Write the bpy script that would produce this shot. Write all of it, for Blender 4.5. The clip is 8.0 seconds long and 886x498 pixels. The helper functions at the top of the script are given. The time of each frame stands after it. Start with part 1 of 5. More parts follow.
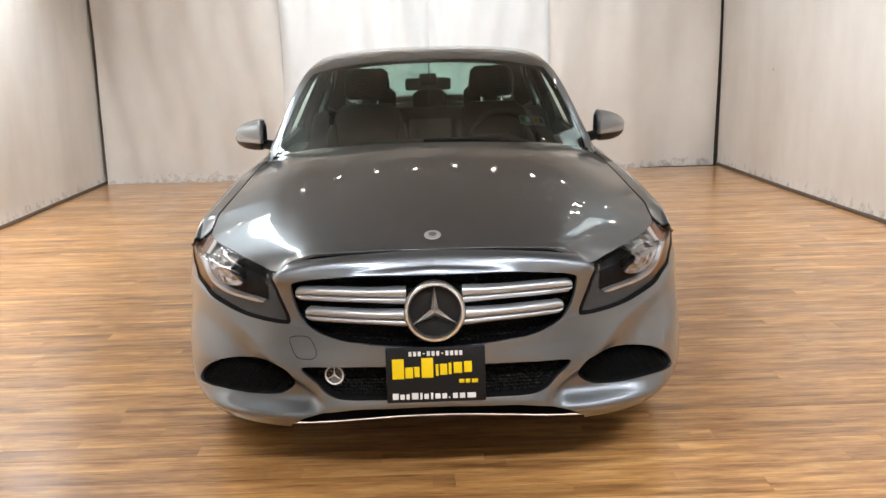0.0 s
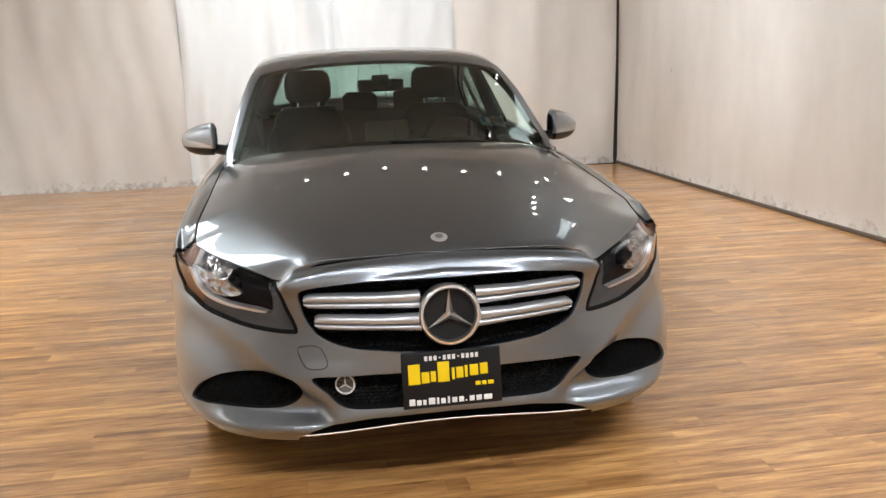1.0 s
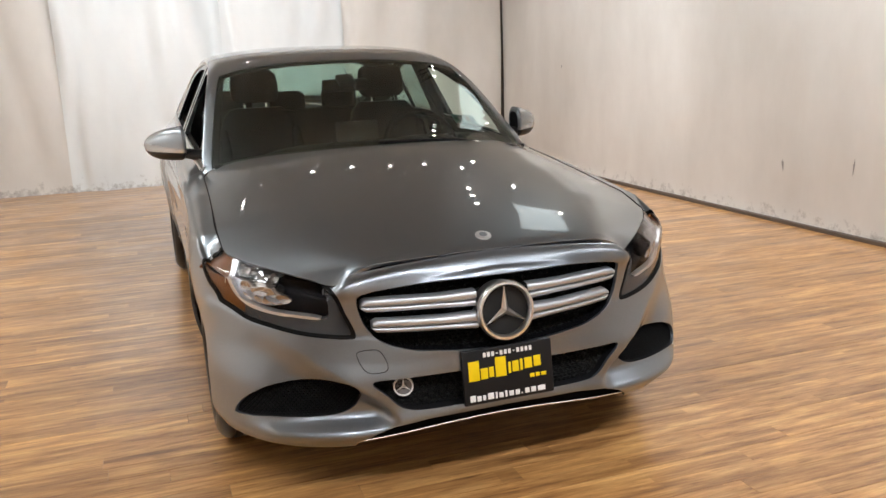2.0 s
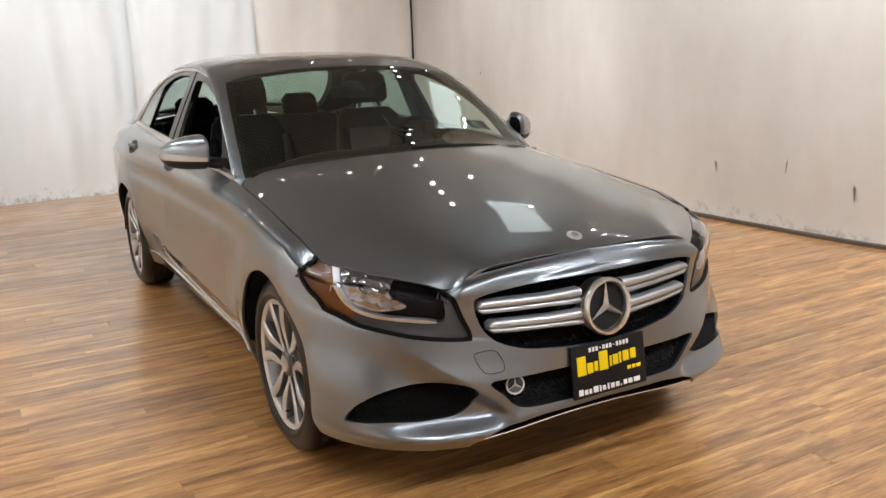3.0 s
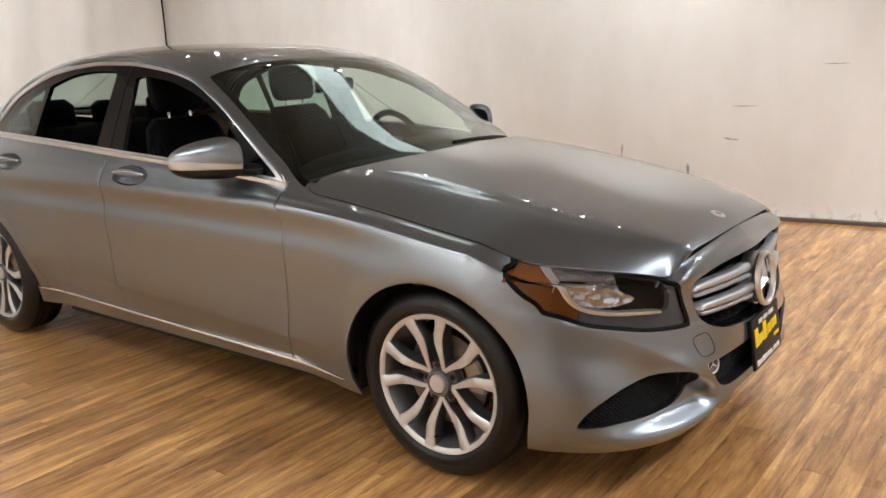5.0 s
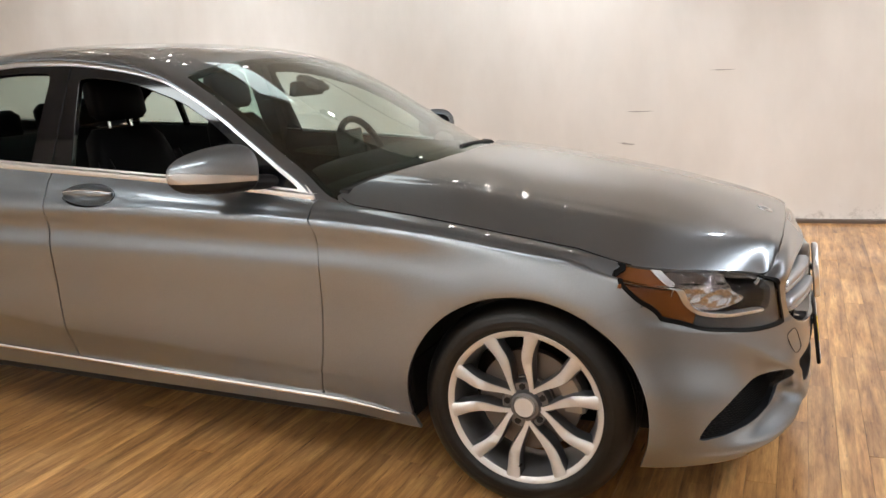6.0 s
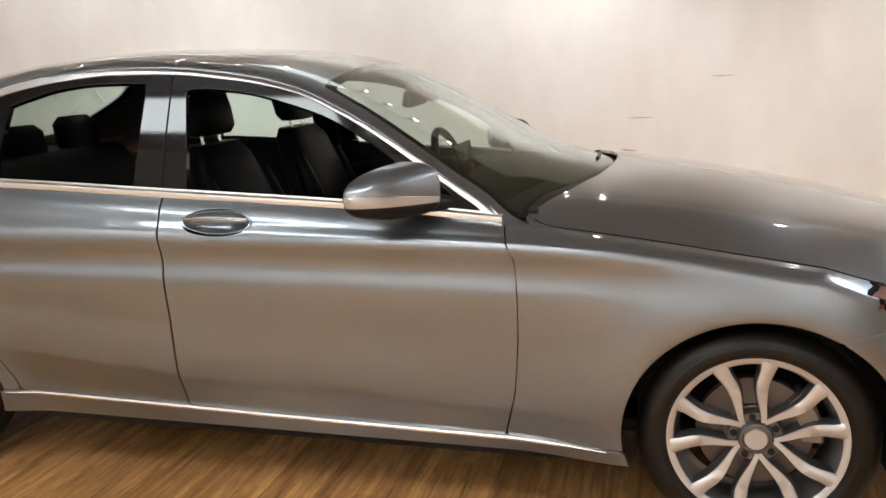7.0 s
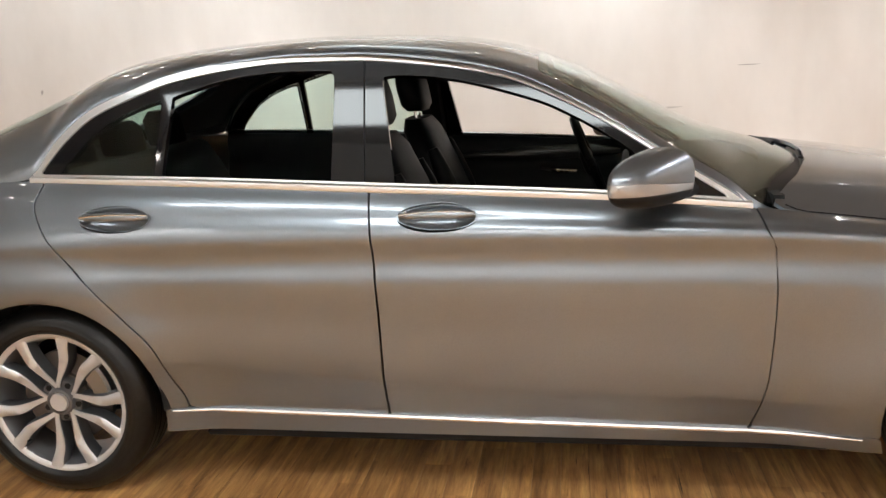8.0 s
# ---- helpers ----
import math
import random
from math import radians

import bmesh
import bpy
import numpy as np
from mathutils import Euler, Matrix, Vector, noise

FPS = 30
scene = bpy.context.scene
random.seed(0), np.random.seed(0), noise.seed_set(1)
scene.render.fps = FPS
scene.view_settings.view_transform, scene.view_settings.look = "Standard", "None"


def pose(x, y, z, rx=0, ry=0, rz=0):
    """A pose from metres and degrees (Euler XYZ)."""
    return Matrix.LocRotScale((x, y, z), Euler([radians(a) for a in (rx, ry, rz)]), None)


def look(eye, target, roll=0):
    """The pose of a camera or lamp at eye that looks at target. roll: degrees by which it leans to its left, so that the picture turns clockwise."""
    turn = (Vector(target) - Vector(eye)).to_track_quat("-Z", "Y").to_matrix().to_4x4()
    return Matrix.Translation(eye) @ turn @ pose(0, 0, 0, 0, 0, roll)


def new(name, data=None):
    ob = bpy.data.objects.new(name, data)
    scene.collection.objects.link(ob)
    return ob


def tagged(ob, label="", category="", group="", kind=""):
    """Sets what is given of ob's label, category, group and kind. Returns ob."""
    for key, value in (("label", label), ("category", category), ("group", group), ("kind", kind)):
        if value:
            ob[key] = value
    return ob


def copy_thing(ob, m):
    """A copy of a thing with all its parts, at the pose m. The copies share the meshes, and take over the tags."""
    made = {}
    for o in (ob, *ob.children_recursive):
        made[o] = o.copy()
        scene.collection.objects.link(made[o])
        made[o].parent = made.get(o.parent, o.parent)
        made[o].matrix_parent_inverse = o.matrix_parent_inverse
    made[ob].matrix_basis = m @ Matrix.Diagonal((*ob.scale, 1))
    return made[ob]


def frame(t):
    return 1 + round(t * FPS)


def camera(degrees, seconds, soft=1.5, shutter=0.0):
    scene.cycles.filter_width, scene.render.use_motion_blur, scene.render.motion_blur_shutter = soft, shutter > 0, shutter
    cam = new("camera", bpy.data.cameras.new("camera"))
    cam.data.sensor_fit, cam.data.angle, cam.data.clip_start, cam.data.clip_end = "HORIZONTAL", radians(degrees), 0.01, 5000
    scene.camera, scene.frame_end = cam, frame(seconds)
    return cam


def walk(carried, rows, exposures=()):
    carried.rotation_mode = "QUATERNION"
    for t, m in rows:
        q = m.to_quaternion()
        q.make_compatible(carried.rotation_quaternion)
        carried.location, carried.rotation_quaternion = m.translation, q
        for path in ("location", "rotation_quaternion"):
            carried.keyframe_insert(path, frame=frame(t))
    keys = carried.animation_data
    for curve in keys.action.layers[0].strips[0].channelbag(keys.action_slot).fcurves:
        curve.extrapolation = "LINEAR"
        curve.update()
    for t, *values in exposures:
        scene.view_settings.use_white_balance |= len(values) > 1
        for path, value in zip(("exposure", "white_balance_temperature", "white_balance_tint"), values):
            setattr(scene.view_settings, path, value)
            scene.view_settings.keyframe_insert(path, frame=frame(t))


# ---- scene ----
cam = camera(55.8, 8.0)
PATH = [
    (0, (0.008, -3.228, 1.29), (0.026, -1.273, 0.87), -1.6),
    (0.5, (-0.181, -3.22, 1.298), (-0.037, -1.271, 0.873), -1.6),
    (1, (-0.39, -3.164, 1.293), (-0.087, -1.233, 0.871), -1.8),
    (1.5, (-0.672, -3.094, 1.325), (-0.186, -1.203, 0.89), -2.0),
    (2.8, (-1.567, -2.863, 1.342), (-0.678, -1.128, 0.899), -2.0),
    (3, (-1.715, -2.774, 1.358), (-0.764, -1.071, 0.917), -1.9),
    (3.5, (-2.079, -2.557, 1.35), (-0.999, -0.932, 0.909), -1.9),
    (4, (-2.384, -2.278, 1.342), (-1.144, -0.774, 0.897), -1.9),
    (4.5, (-2.632, -1.941, 1.353), (-1.239, -0.576, 0.908), -2.0),
    (4.7, (-2.718, -1.791, 1.36), (-1.265, -0.494, 0.905), -2.1),
    (5.8, (-3.0, -0.871, 1.329), (-1.236, -0.043, 0.882), -2.1),
    (6, (-3.02, -0.696, 1.309), (-1.226, 0.071, 0.869), -2.2),
    (6.5, (-3.064, -0.214, 1.311), (-1.208, 0.393, 0.878), -2.2),
    (7, (-3.081, 0.249, 1.347), (-1.198, 0.762, 0.91), -2.3),
    (7.5, (-3.125, 0.715, 1.354), (-1.224, 1.144, 0.905), -2.6),
    (8, (-3.145, 1.18, 1.346), (-1.223, 1.496, 0.894), -2.8),
]
LIFT = 0.0105
walk(cam, [(t, look((ex, ey, ez + LIFT), (tx, ty, tz + LIFT), roll)) for t, (ex, ey, ez), (tx, ty, tz), roll in PATH],
     exposures=((0, -0.04), (1.5, -0.1), (3.5, -0.2), (4.7, -0.1), (6, 0.0), (8, 0.08)))

# ---- world and light ----
world = bpy.data.worlds.new("world")
scene.world = world
world.use_nodes = True
world.node_tree.nodes["Background"].inputs[0].default_value = (0.02, 0.02, 0.022, 1)
world.node_tree.nodes["Background"].inputs[1].default_value = 0.2
CEIL = 4.2


# ---- materials ----
def material(name, colour=(0.5, 0.5, 0.5), rough=0.5, metal=0.0, **more):
    m = bpy.data.materials.new(name)
    m.use_nodes = True
    b = m.node_tree.nodes["Principled BSDF"]
    b.inputs["Base Color"].default_value = (*colour, 1)
    b.inputs["Roughness"].default_value = rough
    b.inputs["Metallic"].default_value = metal
    for key, value in more.items():
        b.inputs[key.replace("_", " ")].default_value = value
    return m


def nodes_of(m):
    t = m.node_tree
    return t, t.nodes["Principled BSDF"]


def add(t, kind, **props):
    n = t.nodes.new(kind)
    for key, value in props.items():
        if key == "op":
            n.operation = value
        elif key == "blend":
            n.blend_type = value
        elif key == "data":
            n.data_type = value
        else:
            n.inputs[key.replace("_", " ")].default_value = value
    return n


def ramp(t, source, stops):
    r = t.nodes.new("ShaderNodeValToRGB")
    e = r.color_ramp.elements
    while len(e) < len(stops):
        e.new(0.5)
    for el, (p, c) in zip(e, stops):
        el.position, el.color = p, (*c, 1) if len(c) == 3 else c
    t.links.new(source, r.inputs[0])
    return r


def coords(t, scale=(1, 1, 1)):
    g = t.nodes.new("ShaderNodeNewGeometry")
    mp = t.nodes.new("ShaderNodeMapping")
    mp.inputs["Scale"].default_value = scale
    t.links.new(g.outputs["Position"], mp.inputs[0])
    return mp.outputs[0]


def bump(t, b, height, strength, distance):
    n = t.nodes.new("ShaderNodeBump")
    n.inputs["Strength"].default_value, n.inputs["Distance"].default_value = strength, distance
    t.links.new(height, n.inputs["Height"])
    t.links.new(n.outputs[0], b.inputs["Normal"])


def noise_tex(t, vec, scale, detail=4, rough=0.6):
    n = t.nodes.new("ShaderNodeTexNoise")
    n.inputs["Scale"].default_value, n.inputs["Detail"].default_value, n.inputs["Roughness"].default_value = scale, detail, rough
    t.links.new(vec, n.inputs["Vector"])
    return n.outputs[0]


def paint_material():
    m = material("metallic_paint", (0.2, 0.205, 0.21), 0.33, 0.9, Coat_Weight=1.0, Coat_Roughness=0.02, Coat_IOR=1.6)
    t, b = nodes_of(m)
    flake = noise_tex(t, coords(t), 700, 2)
    r = ramp(t, flake, [(0.3, (0.172, 0.190, 0.210)), (0.7, (0.230, 0.253, 0.280))])
    t.links.new(r.outputs[0], b.inputs["Base Color"])
    # faint dust dulls the lacquer
    dust = noise_tex(t, coords(t), 3, 6, 0.7)
    r2 = ramp(t, dust, [(0.2, (0.015, 0.015, 0.015)), (0.9, (0.06, 0.06, 0.06))])
    t.links.new(r2.outputs[0], b.inputs["Coat Roughness"])
    return m


def wood_material():
    """Streaky brown laminate: each board has its own shift, three strips across it, short dark flecks along the grain."""
    m = material("streaky_laminate", (0.4, 0.2, 0.08), 0.4, 0, Coat_Weight=0.7, Coat_Roughness=0.2)
    t, b = nodes_of(m)
    info = t.nodes.new("ShaderNodeObjectInfo")
    geo = t.nodes.new("ShaderNodeNewGeometry")
    rnd = add(t, "ShaderNodeMath", op="ADD")
    t.links.new(info.outputs["Random"], rnd.inputs[0])
    t.links.new(geo.outputs["Random Per Island"], rnd.inputs[1])
    big = add(t, "ShaderNodeMath", op="MULTIPLY")
    big.inputs[1].default_value = 37.0
    t.links.new(rnd.outputs[0], big.inputs[0])
    shift = t.nodes.new("ShaderNodeCombineXYZ")
    t.links.new(big.outputs[0], shift.inputs[0])

    def grain(scale, size, detail, rough):
        v = t.nodes.new("ShaderNodeVectorMath")
        t.links.new(coords(t, scale), v.inputs[0])
        t.links.new(shift.outputs[0], v.inputs[1])
        return noise_tex(t, v.outputs[0], size, detail, rough)

    streak, fleck, fine = grain((1.5, 13, 1), 1.5, 6, 0.66), grain((3.2, 24, 1), 1.7, 4, 0.65), grain((7, 90, 1), 1.0, 4, 0.65)
    blotch, crack = grain((1.1, 3.2, 1), 2.0, 5, 0.62), grain((2.2, 46, 1), 1.6, 3, 0.55)
    r = ramp(t, streak, [(0.32, (0.225, 0.10, 0.034)), (0.42, (0.39, 0.195, 0.068)), (0.52, (0.515, 0.278, 0.102)), (0.62, (0.63, 0.368, 0.146)), (0.74, (0.74, 0.475, 0.21))])
    r1 = ramp(t, fleck, [(0.27, (0.40, 0.31, 0.26)), (0.36, (0.82, 0.78, 0.74)), (0.47, (1, 1, 1))])
    r2 = ramp(t, fine, [(0.3, (0.74, 0.71, 0.68)), (0.58, (1.04, 1.04, 1.04))])
    r6 = ramp(t, blotch, [(0.3, (0.74, 0.70, 0.68)), (0.5, (1, 1, 1)), (0.72, (1.12, 1.10, 1.08))])
    r7 = ramp(t, crack, [(0.27, (0.10, 0.065, 0.045)), (0.31, (1, 1, 1))])
    frac = add(t, "ShaderNodeMath", op="FRACT")
    t.links.new(rnd.outputs[0], frac.inputs[0])
    r3 = ramp(t, frac.outputs[0], [(0, (0.80, 0.75, 0.71)), (0.5, (1.02, 1.0, 0.98)), (1, (1.2, 1.19, 1.16))])
    # narrow strips glued side by side, each with a tone of its own
    cell = t.nodes.new("ShaderNodeVectorMath")
    cell.operation = "FLOOR"
    pos = t.nodes.new("ShaderNodeVectorMath")
    t.links.new(coords(t, (1.4, 30, 1)), pos.inputs[0])
    t.links.new(shift.outputs[0], pos.inputs[1])
    t.links.new(pos.outputs[0], cell.inputs[0])
    tone = t.nodes.new("ShaderNodeTexWhiteNoise")
    tone.noise_dimensions = "2D"
    t.links.new(cell.outputs[0], tone.inputs["Vector"])
    r5 = ramp(t, tone.outputs["Value"], [(0, (0.80, 0.76, 0.72)), (0.4, (0.98, 0.97, 0.95)), (1, (1.12, 1.13, 1.14))])
    last = r.outputs[0]
    for other in (r1, r2, r3, r5, r6, r7):
        mix = add(t, "ShaderNodeMix", data="RGBA", blend="MULTIPLY")
        mix.inputs[0].default_value = 1
        t.links.new(last, mix.inputs[6])
        t.links.new(other.outputs[0], mix.inputs[7])
        last = mix.outputs[2]
    t.links.new(last, b.inputs["Base Color"])
    wear = noise_tex(t, coords(t), 2.2, 6)
    r4 = ramp(t, wear, [(0.3, (0.28, 0.28, 0.28)), (0.75, (0.46, 0.46, 0.46))])
    t.links.new(r4.outputs[0], b.inputs["Roughness"])
    bump(t, b, fine, 0.15, 0.002)
    return m


def canvas_material(name="canvas", low=(0.62, 0.585, 0.54), high=(0.77, 0.745, 0.705)):
    m = material(name, (0.78, 0.76, 0.72), 0.85)
    t, b = nodes_of(m)
    big = noise_tex(t, coords(t, (1, 1, 0.5)), 0.9, 5)
    r = ramp(t, big, [(0.3, low), (0.7, high)])
    # scuffed, grubby hem along the floor
    g = t.nodes.new("ShaderNodeNewGeometry")
    sep = t.nodes.new("ShaderNodeSeparateXYZ")
    t.links.new(g.outputs["Position"], sep.inputs[0])
    spots = noise_tex(t, coords(t), 11, 6, 0.7)
    level = add(t, "ShaderNodeMath", op="MULTIPLY_ADD")
    level.inputs[1].default_value, level.inputs[2].default_value = 0.7, -0.28
    t.links.new(spots, level.inputs[0])
    less = add(t, "ShaderNodeMath", op="SUBTRACT")
    t.links.new(level.outputs[0], less.inputs[0])
    t.links.new(sep.outputs[2], less.inputs[1])
    r2 = ramp(t, less.outputs[0], [(0.0, (0, 0, 0)), (0.16, (0.7, 0.7, 0.7))])
    mix = add(t, "ShaderNodeMix", data="RGBA", blend="MIX")
    t.links.new(r2.outputs[0], mix.inputs[0])
    t.links.new(r.outputs[0], mix.inputs[6])
    mix.inputs[7].default_value = (0.2, 0.17, 0.145, 1)
    t.links.new(mix.outputs[2], b.inputs["Base Color"])
    weave = noise_tex(t, coords(t), 160, 2)
    bump(t, b, weave, 0.15, 0.002)
    return m


def rubber_material():
    m = material("rubber", (0.005, 0.005, 0.005), 0.34, 0, Specular_IOR_Level=0.35)
    t, b = nodes_of(m)
    n = noise_tex(t, coords(t), 60, 4)
    r = ramp(t, n, [(0.3, (0.0025, 0.0025, 0.0025)), (0.8, (0.006, 0.0057, 0.0055))])
    t.links.new(r.outputs[0], b.inputs["Base Color"])
    bump(t, b, n, 0.1, 0.002)
    return m


def leather_material():
    m = material("black_leather", (0.003, 0.003, 0.0035), 0.5, 0, Specular_IOR_Level=0.12)
    t, b = nodes_of(m)
    bump(t, b, noise_tex(t, coords(t), 220, 3), 0.2, 0.002)
    return m


def glass_material(name, tint):
    return material(name, tint, 0.0, 0, Transmission_Weight=1.0, IOR=1.45)


PAINT, WOOD, CANVAS, RUBBER, LEATHER = paint_material(), wood_material(), canvas_material(), rubber_material(), leather_material()
CANVAS_COOL = canvas_material("cool_canvas", (0.72, 0.745, 0.75), (0.84, 0.87, 0.87))
GLASS = glass_material("window_glass", (0.66, 0.83, 0.77))
LENS = glass_material("lamp_glass", (0.97, 0.97, 0.98))
LENS.node_tree.nodes["Principled BSDF"].inputs["IOR"].default_value = 1.16
CHROME = material("chrome", (0.82, 0.81, 0.8), 0.12, 1)
SATIN = material("satin_metal", (0.8, 0.79, 0.78), 0.3, 1)
ALLOY = material("alloy", (0.62, 0.62, 0.62), 0.28, 0.6)
ALLOY_DARK = material("painted_alloy", (0.16, 0.16, 0.165), 0.35, 0.8)
BLACK = material("black_plastic", (0.009, 0.009, 0.01), 0.45, 0, Specular_IOR_Level=0.25)
GLOSS = material("gloss_black", (0.005, 0.005, 0.006), 0.05, 0, Specular_IOR_Level=0.5)
DARK = material("dark_cavity", (0.006, 0.006, 0.006), 0.8)
FABRIC = material("grey_headliner", (0.035, 0.034, 0.033), 0.9)
CARD = material("black_trim", (0.004, 0.004, 0.004), 0.55, 0, Specular_IOR_Level=0.2)
AMBER = material("amber_plastic", (0.11, 0.032, 0.005), 0.3, 0, Specular_IOR_Level=0.3)
IRON = material("brake_iron", (0.3, 0.28, 0.26), 0.42, 1)
CEILING = material("dark_ceiling", (0.25, 0.238, 0.23), 0.9)
WHITE = material("white_paint", (0.8, 0.8, 0.8), 0.4)
YELLOW = material("yellow_paint", (0.85, 0.62, 0.0), 0.4)
RED = material("red_lens", (0.4, 0.01, 0.01), 0.15, 0, Coat_Weight=1.0)


def glow_material(name, colour, strength):
    m = material(name, (0.9, 0.9, 0.9), 0.4)
    b = m.node_tree.nodes["Principled BSDF"]
    b.inputs["Emission Color"].default_value = (*colour, 1)
    b.inputs["Emission Strength"].default_value = strength
    return m


BULB = glow_material("lamp_glow", (1.0, 0.95, 0.88), 60)
PANEL = glow_material("panel_glow", (0.8, 0.96, 1.0), 2.2)
PANEL_WEST = glow_material("west_panel_glow", (0.9, 0.98, 1.0), 13.0)


# ---- mesh helpers ----
def mesh_object(name, verts, faces, mat, parent=None, label="", normals=None, smooth=True, extra=()):
    me = bpy.data.meshes.new(name)
    me.from_pydata([tuple(map(float, v)) for v in verts], [], [tuple(map(int, f)) for f in faces])
    me.materials.append(mat)
    for m2 in extra:
        me.materials.append(m2)
    if smooth:
        me.polygons.foreach_set("use_smooth", [True] * len(me.polygons))
    me.update()
    if normals is not None:
        me.normals_split_custom_set_from_vertices([tuple(map(float, n)) for n in normals])
    ob = new(name, me)
    if parent is not None:
        ob.parent = parent
    if label:
        tagged(ob, label)
    return ob


def part(name, bm, mat, parent, label="", sharp=40):
    bmesh.ops.recalc_face_normals(bm, faces=bm.faces[:])
    me = bpy.data.meshes.new(name)
    for f in bm.faces:
        f.smooth = True
    for e in bm.edges:
        if len(e.link_faces) == 2 and e.calc_face_angle(0) > radians(sharp):
            e.smooth = False
    bm.to_mesh(me)
    bm.free()
    me.materials.append(mat)
    ob = new(name, me)
    if parent is not None:
        ob.parent = parent
    if label:
        tagged(ob, label)
    return ob


def box(bm, cx, cy, cz, sx, sy, sz, bevel=0.0, m=None):
    r = bmesh.ops.create_cube(bm, size=1)
    vs = r["verts"]
    bmesh.ops.scale(bm, vec=(sx, sy, sz), verts=vs)
    if bevel > 0:
        es = list({e for v in vs for e in v.link_edges})
        out = bmesh.ops.bevel(bm, geom=es, offset=bevel, segments=3, affect="EDGES", profile=0.5)
        vs = list({v for f in out["faces"] for v in f.verts} | {v for v in vs if v.is_valid})
    bmesh.ops.transform(bm, matrix=Matrix.Translation((cx, cy, cz)) @ (m or Matrix()), verts=vs)
    return vs


def cyl(bm, p0, p1, r0, r1=None, seg=24, caps=True):
    p0, p1 = Vector(p0), Vector(p1)
    d = p1 - p0
    q = d.to_track_quat("Z", "Y").to_matrix().to_4x4()
    r = bmesh.ops.create_cone(bm, cap_ends=caps, segments=seg, radius1=r0, radius2=r0 if r1 is None else r1, depth=d.length)
    bmesh.ops.transform(bm, matrix=Matrix.Translation((p0 + p1) / 2) @ q, verts=r["verts"])
    return r["verts"]


def tube(bm, pts, radius, seg=8, closed=False, squash=1.0):
    """A round bar along points; squash flattens it across z."""
    pts = [Vector(p) for p in pts]
    n, rings = len(pts), []
    for i, p in enumerate(pts):
        a, b = pts[i - 1] if (i or closed) else p, pts[(i + 1) % n] if (i < n - 1 or closed) else p
        d = (b - a).normalized()
        side = d.cross(Vector((0, 0, 1)))
        side = side.normalized() if side.length > 1e-4 else Vector((1, 0, 0))
        up = side.cross(d)
        rr = radius(i / max(1, n - 1)) if callable(radius) else radius
        rings.append([bm.verts.new(p + rr * (math.cos(k * math.tau / seg) * side + squash * math.sin(k * math.tau / seg) * up)) for k in range(seg)])
    for i in range(n if closed else n - 1):
        a, b = rings[i], rings[(i + 1) % n]
        for k in range(seg):
            bm.faces.new((a[k], a[(k + 1) % seg], b[(k + 1) % seg], b[k]))
    if not closed:
        bm.faces.new(rings[0][::-1]), bm.faces.new(rings[-1])


def pchip(xs, ys, q):
    """Smooth monotone interpolation through knots."""
    xs, ys, q = np.asarray(xs, float), np.asarray(ys, float), np.clip(np.asarray(q, float), xs[0], xs[-1])
    h, d = np.diff(xs), np.diff(ys) / np.diff(xs)
    m = np.empty(len(xs))
    m[0], m[-1] = d[0], d[-1]
    for i in range(1, len(xs) - 1):
        w1, w2 = 2 * h[i] + h[i - 1], h[i] + 2 * h[i - 1]
        m[i] = 0 if d[i - 1] * d[i] <= 0 else (w1 + w2) / (w1 / d[i - 1] + w2 / d[i])
    k = np.clip(np.searchsorted(xs, q, "right") - 1, 0, len(h) - 1)
    t = (q - xs[k]) / h[k]
    return (2 * t**3 - 3 * t**2 + 1) * ys[k] + (t**3 - 2 * t**2 + t) * h[k] * m[k] + (-2 * t**3 + 3 * t**2) * ys[k + 1] + (t**3 - t**2) * h[k] * m[k + 1]


def spline(knots, q):
    """Smooth (natural cubic) interpolation through (x, y) knots."""
    xs, ys = np.array([k[0] for k in knots], float), np.array([k[1] for k in knots], float)
    q = np.clip(np.asarray(q, float), xs[0], xs[-1])
    n, h = len(xs), np.diff(xs)
    a, r = np.eye(n), np.zeros(n)
    for i in range(1, n - 1):
        a[i, i - 1], a[i, i], a[i, i + 1] = h[i - 1], 2 * (h[i - 1] + h[i]), h[i]
        r[i] = 6 * ((ys[i + 1] - ys[i]) / h[i] - (ys[i] - ys[i - 1]) / h[i - 1])
    m = np.linalg.solve(a, r)
    k = np.clip(np.searchsorted(xs, q, "right") - 1, 0, n - 2)
    t, u = q - xs[k], xs[k + 1] - q
    return (m[k] * u**3 + m[k + 1] * t**3) / (6 * h[k]) + (ys[k] / h[k] - m[k] * h[k] / 6) * u + (ys[k + 1] / h[k] - m[k + 1] * h[k] / 6) * t


def rounded(pts, n=8, closed=True):
    """A smooth outline through points (Catmull-Rom)."""
    p = np.array(pts, float)
    out = []
    m = len(p)
    for i in range(m if closed else m - 1):
        if closed:
            a, b, c, d = p[i - 1], p[i], p[(i + 1) % m], p[(i + 2) % m]
        else:
            a, b, c, d = p[max(i - 1, 0)], p[i], p[i + 1], p[min(i + 2, m - 1)]
        for t in np.arange(n) / n:
            out.append(0.5 * (2 * b + (c - a) * t + (2 * a - 5 * b + 4 * c - d) * t**2 + (3 * b - a - 3 * c + d) * t**3))
    if not closed:
        out.append(p[-1])
    return np.array(out)


class Sheet:
    """A triangulated piece of a smooth surface: places, normals and the two plan coordinates by which it is trimmed."""

    def __init__(self, v, n, t, q):
        self.v, self.n, self.t, self.q = v, n, t, q


